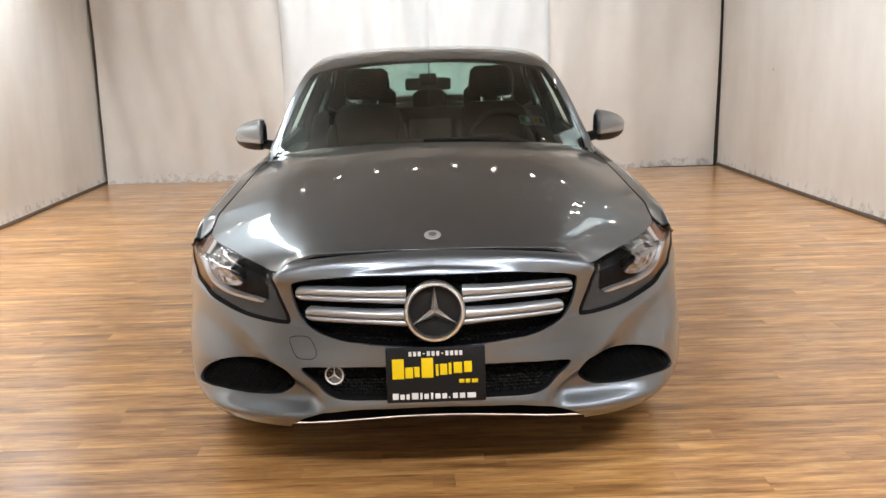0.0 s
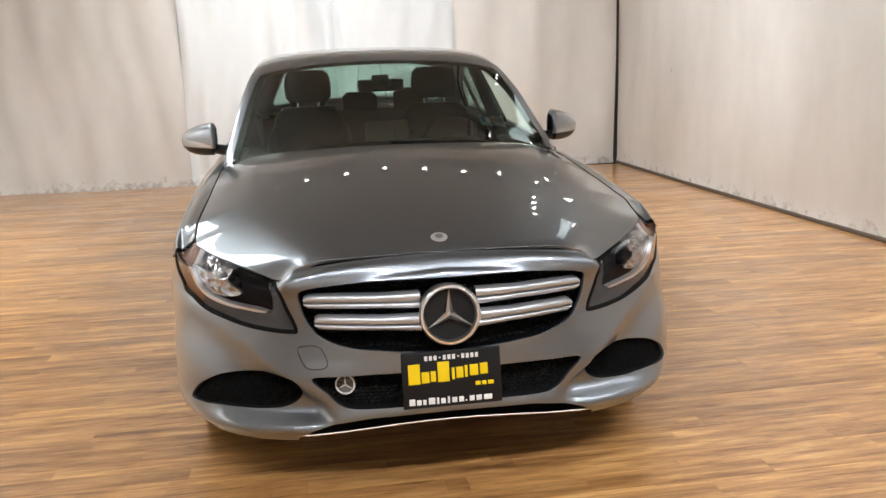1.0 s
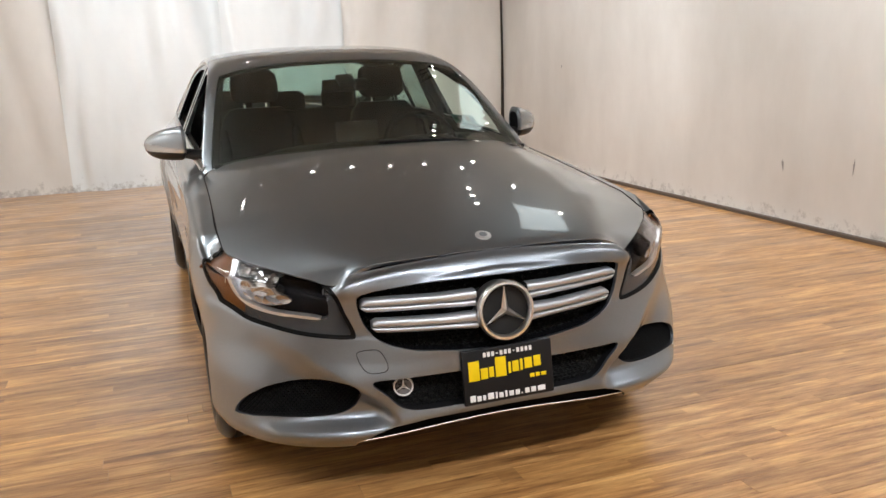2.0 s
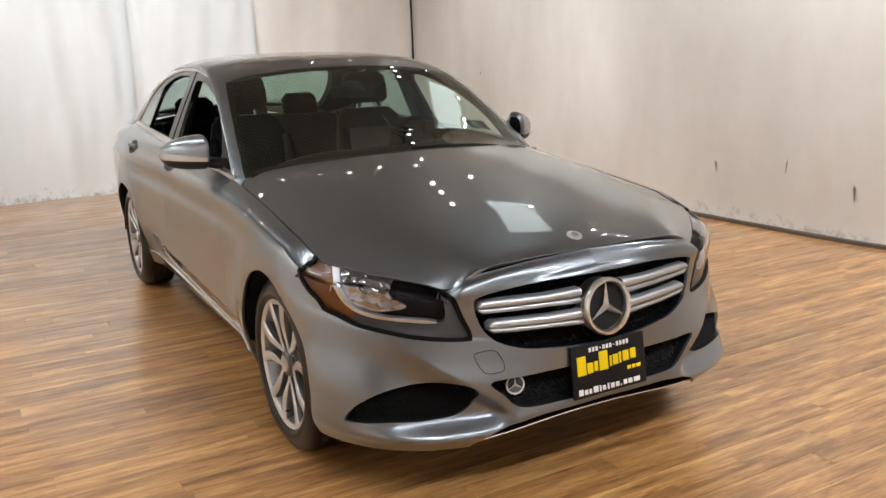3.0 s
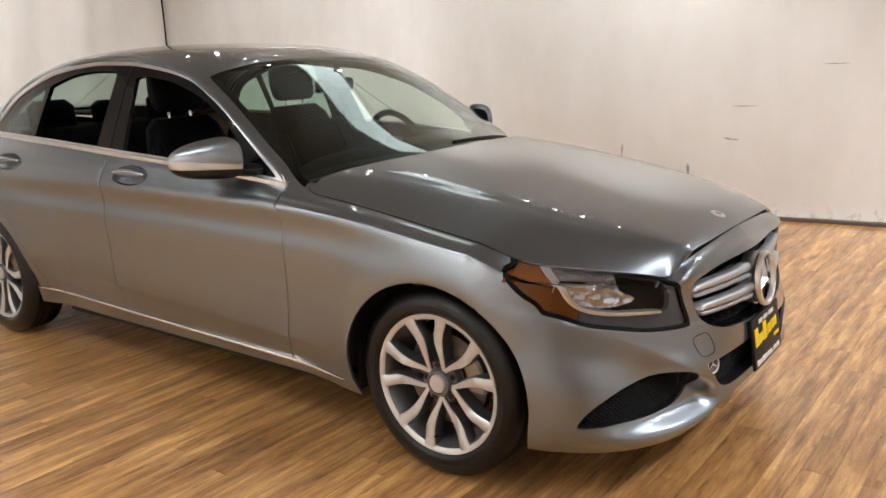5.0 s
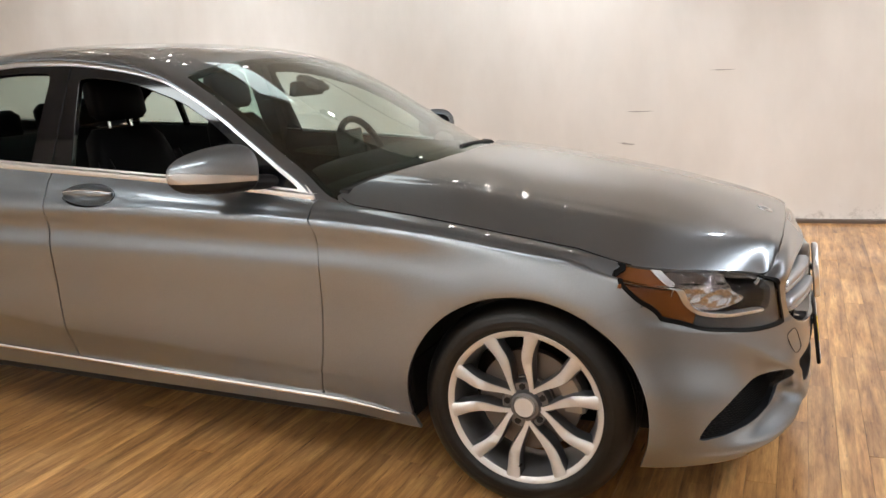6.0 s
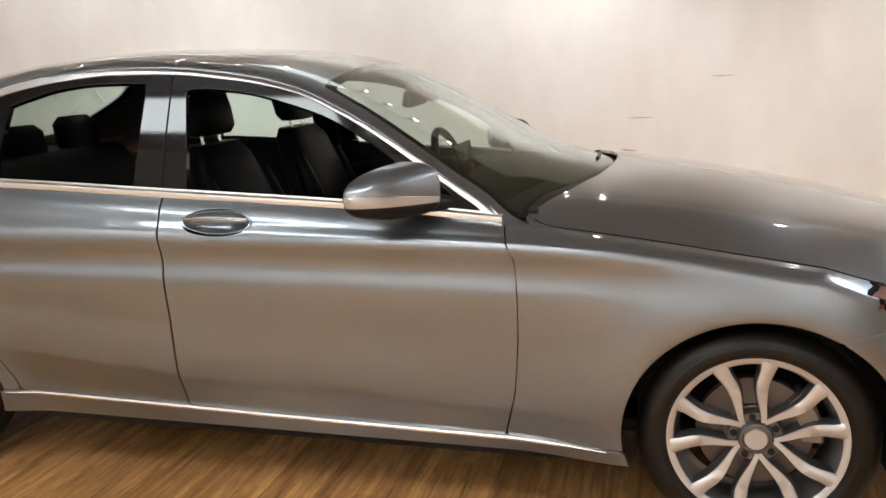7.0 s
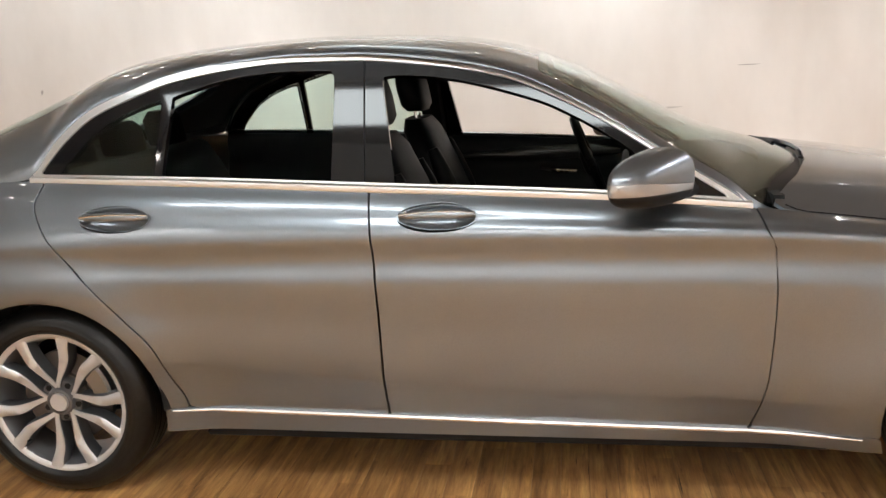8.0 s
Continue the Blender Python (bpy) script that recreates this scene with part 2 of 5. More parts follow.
def sheet(func, us, vs, flip=False):
    u, v = np.meshgrid(us, vs, indexing="ij")
    p = func(u, v)
    gu, gv = np.gradient(p, axis=0), np.gradient(p, axis=1)
    n = np.cross(gu, gv)
    n /= np.linalg.norm(n, axis=-1, keepdims=True) + 1e-12
    a, b = u.shape
    i = np.arange(a * b).reshape(a, b)
    q = np.stack([i[:-1, :-1], i[1:, :-1], i[1:, 1:], i[:-1, 1:]], -1).reshape(-1, 4)
    t = np.concatenate([q[:, [0, 1, 2]], q[:, [0, 2, 3]]])
    if flip:
        n, t = -n, t[:, ::-1]
    return Sheet(p.reshape(-1, 3), n.reshape(-1, 3), t, np.stack([u, v], -1).reshape(-1, 2))


def keep(s, d):
    """The part of the sheet where d > 0, cut cleanly along d = 0."""
    v, n, q, tris = [s.v], [s.n], [s.q], []
    pos = d > 0
    count = pos[s.t].sum(1)
    tris.append(s.t[count == 3])
    base, cache, nv, nn, nq, nt = len(s.v), {}, [], [], [], []

    def cutpoint(i, j):
        key = (min(i, j), max(i, j))
        if key not in cache:
            f = d[i] / (d[i] - d[j])
            cache[key] = base + len(nv)
            nv.append(s.v[i] + f * (s.v[j] - s.v[i]))
            m = s.n[i] + f * (s.n[j] - s.n[i])
            nn.append(m / (np.linalg.norm(m) + 1e-12))
            nq.append(s.q[i] + f * (s.q[j] - s.q[i]))
        return cache[key]

    for tri in s.t[(count == 1) | (count == 2)]:
        ring = []
        for k in range(3):
            i, j = int(tri[k]), int(tri[(k + 1) % 3])
            if pos[i]:
                ring.append(i)
            if pos[i] != pos[j]:
                ring.append(cutpoint(i, j))
        for k in range(1, len(ring) - 1):
            nt.append((ring[0], ring[k], ring[k + 1]))
    if nv:
        v.append(np.array(nv)), n.append(np.array(nn)), q.append(np.array(nq))
    if nt:
        tris.append(np.array(nt))
    v, n, q, t = np.concatenate(v), np.concatenate(n), np.concatenate(q), np.concatenate(tris)
    used = np.unique(t)
    back = np.full(len(v), -1)
    back[used] = np.arange(len(used))
    return Sheet(v[used], n[used], back[t], q[used])


def inside(pts, poly):
    """Signed distance to a closed outline, positive inside."""
    poly = np.asarray(poly, float)
    a, b = poly, np.roll(poly, -1, 0)
    best = np.full(len(pts), 1e9)
    odd = np.zeros(len(pts), bool)
    x, y = pts[:, 0], pts[:, 1]
    for (ax, ay), (bx, by) in zip(a, b):
        ex, ey = bx - ax, by - ay
        ll = ex * ex + ey * ey
        if ll < 1e-14:
            continue
        t = np.clip(((x - ax) * ex + (y - ay) * ey) / ll, 0, 1)
        best = np.minimum(best, (x - ax - t * ex) ** 2 + (y - ay - t * ey) ** 2)
        hit = (ay > y) != (by > y)
        if hit.any():
            xx = ax + (y - ay) / (by - ay if by != ay else 1e-12) * ex
            odd ^= hit & (x < xx)
    return np.where(odd, 1, -1) * np.sqrt(best)


def edges_of(t):
    e = np.concatenate([t[:, [0, 1]], t[:, [1, 2]], t[:, [2, 0]]])
    key = np.sort(e, 1)
    _, first, times = np.unique(key, axis=0, return_index=True, return_counts=True)
    return e[first[times == 1]]


def panel(name, s, mat, parent, label="", depth=0.012, mirror=False, back=False):
    """A sheet as a pressed panel: its edges are folded inwards by depth; back gives it an inner face too."""
    v, n, t = s.v, s.n, s.t
    if mirror:
        v, n, t = v * (-1, 1, 1), n * (-1, 1, 1), t[:, ::-1]
    e = edges_of(t)
    vv, nn, tt = [v], [n], [t]
    base = len(v)
    if depth > 0 and len(e):
        p0, p1 = v[e[:, 0]], v[e[:, 1]]
        out = np.cross(p1 - p0, n[e[:, 0]])
        out /= np.linalg.norm(out, axis=1, keepdims=True) + 1e-12
        # average the outward direction at shared points, so that the fold is smooth
        acc = np.zeros_like(v)
        np.add.at(acc, e[:, 0], out), np.add.at(acc, e[:, 1], out)
        acc /= np.linalg.norm(acc, axis=1, keepdims=True) + 1e-12
        rim = np.unique(e)
        num = np.full(len(v), -1)
        num[rim] = np.arange(len(rim))
        r = len(rim)
        soft = 0.0015
        mid = (n[rim] + acc[rim])
        mid /= np.linalg.norm(mid, axis=1, keepdims=True) + 1e-12
        vv += [v[rim] + soft * (acc[rim] - n[rim]), v[rim] + soft * acc[rim] - n[rim] * depth]
        nn += [acc[rim], acc[rim]]
        nn[0] = n.copy()
        a, b = num[e[:, 0]], num[e[:, 1]]
        A, B, C, D = e[:, 0], e[:, 1], base + b, base + a
        tt += [np.stack([B, A, D], 1), np.stack([B, D, C], 1)]
        E, F = base + r + b, base + r + a
        tt += [np.stack([C, D, F], 1), np.stack([C, F, E], 1)]
        if back:
            inner = base + 2 * r
            vv.append(v - n * depth), nn.append(-n)
            tt.append(t[:, ::-1] + inner)
    return mesh_object(name, np.concatenate(vv), np.concatenate(tt), mat, parent, label, np.concatenate(nn))

# ---- room ----
def curtain(name, plan, top, label, seed, seams=(), drape=1.0, cloth=None):
    """A hung canvas wall along a plan line, with soft folds, its hem on the floor."""
    rng = random.Random(seed)
    line = rounded(plan, 14, closed=False)
    seg = np.r_[0, np.cumsum(np.linalg.norm(np.diff(line, axis=0), axis=1))]
    us = np.linspace(0, seg[-1], int(seg[-1] / 0.03) + 1)
    px, py = np.interp(us, seg, line[:, 0]), np.interp(us, seg, line[:, 1])
    tx, ty = np.gradient(px, us), np.gradient(py, us)
    zs = np.linspace(0.0, top, 60)
    waves = [(rng.uniform(0.25, 1.3), rng.uniform(0, 6.3), rng.uniform(0.004, 0.016), rng.uniform(-0.25, 0.25)) for _ in range(9)]
    u, z = np.meshgrid(us, zs, indexing="ij")
    off = sum(a * np.sin(math.tau * (u + lean * z) / w + ph) for w, ph, a, lean in waves) * (0.5 + 0.5 * z / top) * drape
    for at, depth, wide in seams:
        s = np.exp(-(((u - at - 0.03 * np.sin(3 * z)) / wide) ** 2))
        off = off + depth * s
    off = off + 0.05 * np.exp(-z / 0.03) * 0.3
    v = np.stack([px[:, None] - ty[:, None] * off, py[:, None] + tx[:, None] * off, z], -1)
    a, b = u.shape
    i = np.arange(a * b).reshape(a, b)
    f = np.stack([i[:-1, :-1], i[1:, :-1], i[1:, 1:], i[:-1, 1:]], -1).reshape(-1, 4)
    back = v + 0.02 * np.stack([ty[:, None] + 0 * z, -tx[:, None] + 0 * z, 0 * z], -1)
    verts = np.concatenate([v.reshape(-1, 3), back.reshape(-1, 3)])
    faces = np.concatenate([f, f[:, ::-1] + a * b])
    return tagged(mesh_object(name, verts, faces, cloth or CANVAS), label, "wall", kind="structure")


# inner face lies to the left of each plan line; the back is hung in four overlapping lengths
curtain("wall_north", [(3.635, 7.55), (2.8, 7.50), (1.49, 7.40)], CEIL, "off-white hung canvas backdrop with soft folds", 3, [(1.1, 0.05, 0.25), (2.12, -0.06, 0.07)], 1.5)
curtain("wall_north", [(1.75, 7.50), (1.45, 7.45), (0.8, 7.36), (0.01, 7.30)], CEIL, "white hung canvas backdrop with soft folds", 4, [(0.55, 0.03, 0.1), (1.66, -0.05, 0.06)], 1.5, CANVAS_COOL)
curtain("wall_north", [(0.25, 7.40), (-0.8, 7.28), (-1.792, 7.26)], CEIL, "white hung canvas backdrop with soft folds", 6, [(1.9, -0.05, 0.07)], 1.5, CANVAS_COOL)
curtain("wall_north", [(-1.60, 7.35), (-1.9, 7.30), (-2.8, 7.27), (-4.075, 7.30)], CEIL, "off-white hung canvas backdrop with soft folds and a grubby hem", 7, [(1.2, 0.04, 0.2)], 1.5)
east = curtain("wall_east", EAST := [(5.0, -6.5), (4.3, -3), (3.93, -1.3), (3.78, -0.1), (3.64, 0.8), (3.61, 2), (3.62, 5), (3.68, 7.52)], CEIL, "off-white canvas wall with scuff marks and a dirty hem", 5, [(6.1, -0.012, 0.05)], 0.16)
curtain("wall_west", WEST := [(-4.13, 7.42), (-4.0, 5.5), (-3.9, 4), (-3.95, 2), (-4.3, -1), (-4.8, -6.5)], CEIL, "off-white canvas wall with a dirty hem", 8, (), 0.1)
curtain("wall_south", [(-4.9, -6.4), (0, -6.5), (5.1, -6.4)], CEIL, "off-white canvas wall", 9)

# added dark strips give the corner gaps of the canvas their shade
CORNER_SHADE = material("corner_gap_shade", (0.10, 0.08, 0.06), 0.7)
for x, y in ((-4.09, 7.42), (3.665, 7.63)):
    bm = bmesh.new()
    box(bm, x, y, CEIL / 2, 0.10, 0.06, CEIL, 0.006)
    tagged(part("trim", bm, CORNER_SHADE, None), "dark strip standing for the shade in the canvas corner gap", "post", kind="structure")

SKIRT = material("dark_skirting", (0.11, 0.08, 0.06), 0.6)
for plan, name in ((EAST, "baseboard"), (WEST, "baseboard")):
    line = rounded(plan, 10, closed=False)
    d = np.gradient(line, axis=0)
    d /= np.linalg.norm(d, axis=1, keepdims=True)
    bm = bmesh.new()
    rows = [[bm.verts.new((x - ny * o, y + nx * o, z)) for o, z in ((-0.01, 0.0), (0.022, 0.0), (0.022, 0.026), (0.014, 0.034), (-0.01, 0.034))] for (x, y), (nx, ny) in zip(line, d)]
    for p, q in zip(rows, rows[1:]):
        for i in range(4):
            bm.faces.new((p[i], p[i + 1], q[i + 1], q[i]))
    tagged(part(name, bm, SKIRT, None), "low dark brown floor rail", "baseboard", kind="structure")

# dark scuffs on the east canvas
SCUFF = material("scuff", (0.36, 0.34, 0.32), 0.9)
CLOTH = np.array([v.co for v in east.data.vertices])
CLOTH = CLOTH[: len(CLOTH) // 2]


def cloth_x(y, z):
    """The east canvas's place at y, z."""
    return float(CLOTH[np.argmin((CLOTH[:, 1] - y) ** 2 + (CLOTH[:, 2] - z) ** 2), 0])


for y, z, w, h, turn in ((1.42, 0.50, 0.014, 0.11, 6), (0.86, 0.36, 0.02, 0.12, -4), (0.55, 0.62, 0.12, 0.012, 8), (0.45, 0.87, 0.18, 0.008, 0), (-0.15, 1.17, 0.16, 0.007, 0), (5.75, 1.2, 0.02, 0.04, 20), (2.1, 0.45, 0.02, 0.08, -10)):
    rim = [(y + math.cos(a) * w / 2 * (1 + 0.3 * math.sin(3 * a)) - math.radians(turn) * math.sin(a) * h / 2, z + math.sin(a) * h / 2 * (1 + 0.25 * math.cos(5 * a)) + math.radians(turn) * math.cos(a) * w / 2) for a in np.arange(14) * math.tau / 14]
    bm = bmesh.new()
    lean = (cloth_x(y + 0.12, z) - cloth_x(y - 0.12, z)) / 0.24
    bm.faces.new([bm.verts.new((cloth_x(y, z) - 0.008 + lean * (yy - y), yy, zz)) for yy, zz in rim])
    bmesh.ops.solidify(bm, geom=bm.faces[:], thickness=0.002)
    tagged(part("scuff_mark", bm, SCUFF, None), "small grey scuff mark on the canvas", "scuff", kind="structure")

bm = bmesh.new()
box(bm, 0, 0.5, CEIL + 0.06, 11, 15, 0.12)
tagged(part("ceiling", bm, CEILING, None), "dull brown painted ceiling", "ceiling", kind="structure")


def spot_lamp(at, aim, watts, cone=110):
    top = new("spot_lamp")
    tagged(top, "small dark ceiling spot lamp with a warm bulb", "ceiling lamp", "ceiling spot lamps")
    bm = bmesh.new()
    a, d = Vector(at), (Vector(aim) - Vector(at)).normalized()
    cyl(bm, (0, 0, CEIL - at[2]), (0, 0, 0.02), 0.012)
    cyl(bm, -0.07 * d, 0.05 * d, 0.04, 0.055, caps=False)
    part("housing", bm, BLACK, top)
    bm = bmesh.new()
    bmesh.ops.create_uvsphere(bm, u_segments=12, v_segments=8, radius=0.026, matrix=Matrix.Translation(0.07 * d))
    part("bulb", bm, BULB, top, "glowing warm bulb")
    top.location = a
    data = bpy.data.lights.new("spot_lamp_light", "SPOT")
    data.energy, data.color, data.spot_size, data.spot_blend, data.shadow_soft_size = watts, LAMP_COLOUR, radians(cone), 0.9, 0.045
    lamp = new("spot_lamp_light", data)
    lamp.matrix_world = look(a + 0.12 * d, a + d)


LAMP_COLOUR = (0.955, 0.98, 1.02)
LAMP_Z = 3.4
# back row washes the backdrop, east rows wash the east canvas and its floor
for k in range(9):
    x = -1.7 + 0.5 * k
    spot_lamp((x, 4.6 + 0.06 * ((k * 5) % 3), LAMP_Z), (1.3 * x - 0.3, 7.3, 1.2), 60, 105)
for y in (0.4, 0.78, 1.14, 1.5):
    spot_lamp((2.75 + 0.05 * (int(y * 50) % 2), y, LAMP_Z), (3.3, y, 0.3), 64, 92)
# three spots without a known source, added to brighten the far east canvas
for y in (2.7, 4.0, 5.3):
    spot_lamp((2.7, y, LAMP_Z), (3.5, y, 1.1), 88, 105)
for x, y in ((1.75, 2.9), (1.85, 3.3), (1.95, 3.65)):
    spot_lamp((x, y, LAMP_Z), (2.5, y + 0.7, 0.0), 80, 88)
for y in (-2.6, -1.2):
    spot_lamp((2.9, y, LAMP_Z), (2.7, y, 0.0), 135, 115)
# unseen spots, added to wash the canvas behind the camera and brighten the nose
for x in (-3.0, -1.0, 1.0, 3.0):
    spot_lamp((x, -5.1, LAMP_Z), (x, -6.4, 1.6), 190, 115)
# west rows: one washes the canvas, one lights the floor and the car's flank
for y, watts in ((-1.4, 380), (1.4, 560), (4.2, 320)):
    spot_lamp((-3.1, y, LAMP_Z), (-3.9, y + 0.2, 1.8), watts, 115)
for y, watts in ((-2.6, 30), (-1.3, 30), (0.0, 45), (1.1, 45), (2.2, 45), (3.3, 60)):
    spot_lamp((-3.1, y, LAMP_Z), (-3.2, y, 0.0), watts, 84)
for k in range(8):
    spot_lamp((-1.9 + 0.55 * k, -3.15 + 0.05 * ((k * 3) % 4), LAMP_Z), (-1.7 + 0.55 * k, -2.5, 0), 50 + 5 * k, 140)


def light_panel(x, y, sx, sy, turn, glow):
    top = new("ceiling_light")
    tagged(top, "flat cool white ceiling light panel with a metal frame", "ceiling light")
    bm = bmesh.new()
    for s in (-1, 1):
        box(bm, s * (sx / 2 + 0.015), 0, 0, 0.03, sy + 0.06, 0.06)
        box(bm, 0, s * (sy / 2 + 0.015), 0, sx, 0.03, 0.06)
    for s in (-1, 1):
        cyl(bm, (0, s * (sy / 2 + 0.015), 0), (0, s * (sy / 2 + 0.015), CEIL - 3.4), 0.006, 0.006, 8)
    part("frame", bm, SATIN, top)
    bm = bmesh.new()
    box(bm, 0, 0, -0.01, sx, sy, 0.012)
    part("diffuser", bm, glow, top, "glowing cool white diffuser")
    top.matrix_world = pose(x, y, 3.4, 0, 0, turn)


light_panel(2.3, 2.3, 0.5, 1.4, -20, PANEL)
for y in (1.1, 3.0):
    light_panel(-2.6, y, 0.42, 1.7, 0, PANEL_WEST)

# ---- car body surfaces ----
# Car frame: x across, y backwards from the front hubs, z up. The half with x > 0 is made and mirrored.
WHEELBASE, HUB_Z, TYRE_R = 2.84, 0.312, 0.320
YS = -0.15
# lines along the flank from sill to belt: knots (y, x, z)
FLANK = [
    [(-0.15, 0.832, 0.18), (0.4, 0.808, 0.196), (2.4, 0.808, 0.205), (2.9, 0.815, 0.215), (3.4, 0.77, 0.25), (3.9, 0.54, 0.32)],
    [(-0.15, 0.868, 0.245), (0.4, 0.828, 0.246), (1.4, 0.828, 0.262), (2.4, 0.832, 0.287), (2.9, 0.84, 0.31), (3.4, 0.82, 0.34), (3.9, 0.585, 0.38)],
    [(-0.15, 0.876, 0.34), (0.4, 0.852, 0.338), (0.7, 0.848, 0.348), (1.75, 0.850, 0.388), (2.4, 0.858, 0.446), (2.9, 0.87, 0.49), (3.4, 0.85, 0.5), (3.9, 0.625, 0.5)],
    [(-0.15, 0.872, 0.52), (0.4, 0.864, 0.55), (0.7, 0.857, 0.56), (1.75, 0.860, 0.59), (2.4, 0.868, 0.62), (2.9, 0.882, 0.64), (3.4, 0.86, 0.65), (3.9, 0.645, 0.64)],
    [(-0.15, 0.873, 0.61), (0.4, 0.868, 0.69), (0.7, 0.863, 0.70), (1.75, 0.8665, 0.71), (2.4, 0.875, 0.715), (2.9, 0.886, 0.72), (3.4, 0.86, 0.72), (3.9, 0.65, 0.71)],
    [(-0.15, 0.868, 0.70), (0.4, 0.862, 0.778), (0.7, 0.8565, 0.788), (1.75, 0.859, 0.796), (2.4, 0.868, 0.792), (2.9, 0.881, 0.80), (3.4, 0.858, 0.81), (3.9, 0.65, 0.79)],
    [(-0.15, 0.858, 0.742), (0.4, 0.866, 0.815), (0.7, 0.864, 0.829), (1.75, 0.867, 0.838), (2.4, 0.876, 0.834), (2.9, 0.884, 0.835), (3.4, 0.855, 0.84), (3.9, 0.648, 0.83)],
    [(-0.15, 0.838, 0.77), (0.4, 0.839, 0.842), (0.7, 0.836, 0.865), (1.75, 0.840, 0.905), (2.4, 0.847, 0.92), (2.9, 0.847, 0.925), (3.4, 0.82, 0.92), (3.9, 0.63, 0.89)],
    [(-0.15, 0.792, 0.785), (0.4, 0.775, 0.862), (0.7, 0.771, 0.896), (1.1, 0.785, 0.932), (1.8, 0.792, 0.972), (2.4, 0.788, 1.003), (2.9, 0.768, 1.02), (3.4, 0.74, 0.985), (3.9, 0.60, 0.945)],
]
# the same lines round the nose: y of the nose at the middle, squareness of the plan, height by angle
NOSE = [
    (-0.725, 3.0, [(0, 0.18), (45, 0.175), (70, 0.172), (90, 0.19)]),
    (-0.755, 2.9, [(0, 0.245), (45, 0.235), (70, 0.235), (90, 0.245)]),
    (-0.772, 2.7, [(0, 0.34), (45, 0.335), (70, 0.335), (90, 0.335)]),
    (-0.775, 2.25, [(0, 0.52), (45, 0.47), (70, 0.45), (90, 0.455)]),
    (-0.770, 2.15, [(0, 0.61), (15, 0.59), (45, 0.53), (70, 0.505), (90, 0.515)]),
    (-0.762, 2.15, [(0, 0.70), (15, 0.655), (45, 0.58), (70, 0.555), (90, 0.575)]),
    (-0.742, 2.4, [(0, 0.742), (15, 0.695), (45, 0.635), (69, 0.605), (80, 0.635), (90, 0.652)]),
    # the two topmost lines follow lamp and bonnet edge: knots (angle, x, y, z)
    [(0, 0.838, -0.15, 0.77), (10, 0.825, -0.296, 0.705), (22, 0.783, -0.405, 0.696), (35, 0.702, -0.516, 0.687), (48, 0.599, -0.609, 0.666), (58, 0.520, -0.656, 0.647), (64, 0.475, -0.69, 0.66), (76, 0.26, -0.706, 0.69), (90, 0, -0.712, 0.703)],
    [(0, 0.792, -0.15, 0.785), (10, 0.787, -0.29, 0.746), (22, 0.745, -0.385, 0.73), (35, 0.66, -0.49, 0.710), (48, 0.565, -0.585, 0.687), (58, 0.508, -0.63, 0.67), (64, 0.462, -0.657, 0.704), (76, 0.25, -0.672, 0.730), (90, 0, -0.676, 0.741)],
]
SECTION_V = np.array([0, 0.07, 0.16, 0.36, 0.52, 0.66, 0.70, 0.80, 1.0])


def cubic_columns(knot_v, cols, v):
    """Interpolates column values, given per knot, at v, with a smooth curve."""
    h = np.diff(knot_v)
    d = np.diff(cols, axis=0) / h[:, None]
    m = np.empty_like(cols)
    m[0], m[-1] = d[0], d[-1]
    for i in range(1, len(knot_v) - 1):
        m[i] = (d[i - 1] * h[i] + d[i] * h[i - 1]) / (h[i] + h[i - 1])
    k = np.clip(np.searchsorted(knot_v, v, "right") - 1, 0, len(h) - 1)
    t = ((v - knot_v[k]) / h[k])[:, None]
    hh = h[k][:, None]
    return (2 * t**3 - 3 * t**2 + 1) * cols[k] + (t**3 - 2 * t**2 + t) * hh * m[k] + (-2 * t**3 + 3 * t**2) * cols[k + 1] + (t**3 - t**2) * hh * m[k + 1]


def fair(knots, values, q, sigma=0.10):
    """Interpolates lengthwise and rounds off the bends at the knots."""
    step = 0.02
    g = np.arange(knots[0] - 1.0, knots[-1] + 1.0, step)
    f = pchip(knots, values, g)
    end = np.array(values, float)
    f = np.where(g > knots[-1], end[-1] + (g - knots[-1]) * (end[-1] - end[-2]) / (knots[-1] - knots[-2]), f)
    w = np.exp(-0.5 * (np.arange(-25, 26) * step / sigma) ** 2)
    return np.interp(q, g, np.convolve(np.pad(f, 25, "edge"), w / w.sum(), "valid"))


def flank_lines(us):
    """x, y, z of the eight lines at u: u >= 0 is YS + u along the flank, u < 0 the angle round the nose in units of 90 degrees."""
    x, y, z = np.empty((9, len(us))), np.empty((9, len(us))), np.empty((9, len(us)))
    side = us >= 0
    th = np.clip(-us, 0, 1) * math.pi / 2
    for k in range(9):
        ky, kx, kz = zip(*FLANK[k])
        yy = YS + np.maximum(us, 0)
        if k > 6:
            ka, ax, ay, az = zip(*NOSE[k])
            deg = np.degrees(th)
            x[k] = np.where(side, pchip(ky, kx, yy), pchip(ka, ax, deg))
            y[k] = np.where(side, yy, pchip(ka, ay, deg))
            z[k] = np.where(side, pchip(ky, kz, yy), pchip(ka, az, deg))
            continue
        nose_y, square, heights = NOSE[k]
        c, s = np.cos(th) ** (2 / square), np.sin(th) ** (2 / square)
        x[k] = np.where(side, fair(ky, kx, yy), fair(ky, kx, [YS])[0] * c)
        y[k] = np.where(side, yy, YS - (YS - nose_y) * s)
        z[k] = np.where(side, fair(ky, kz, yy), pchip(*zip(*heights), np.degrees(th)))
    return x, y, z


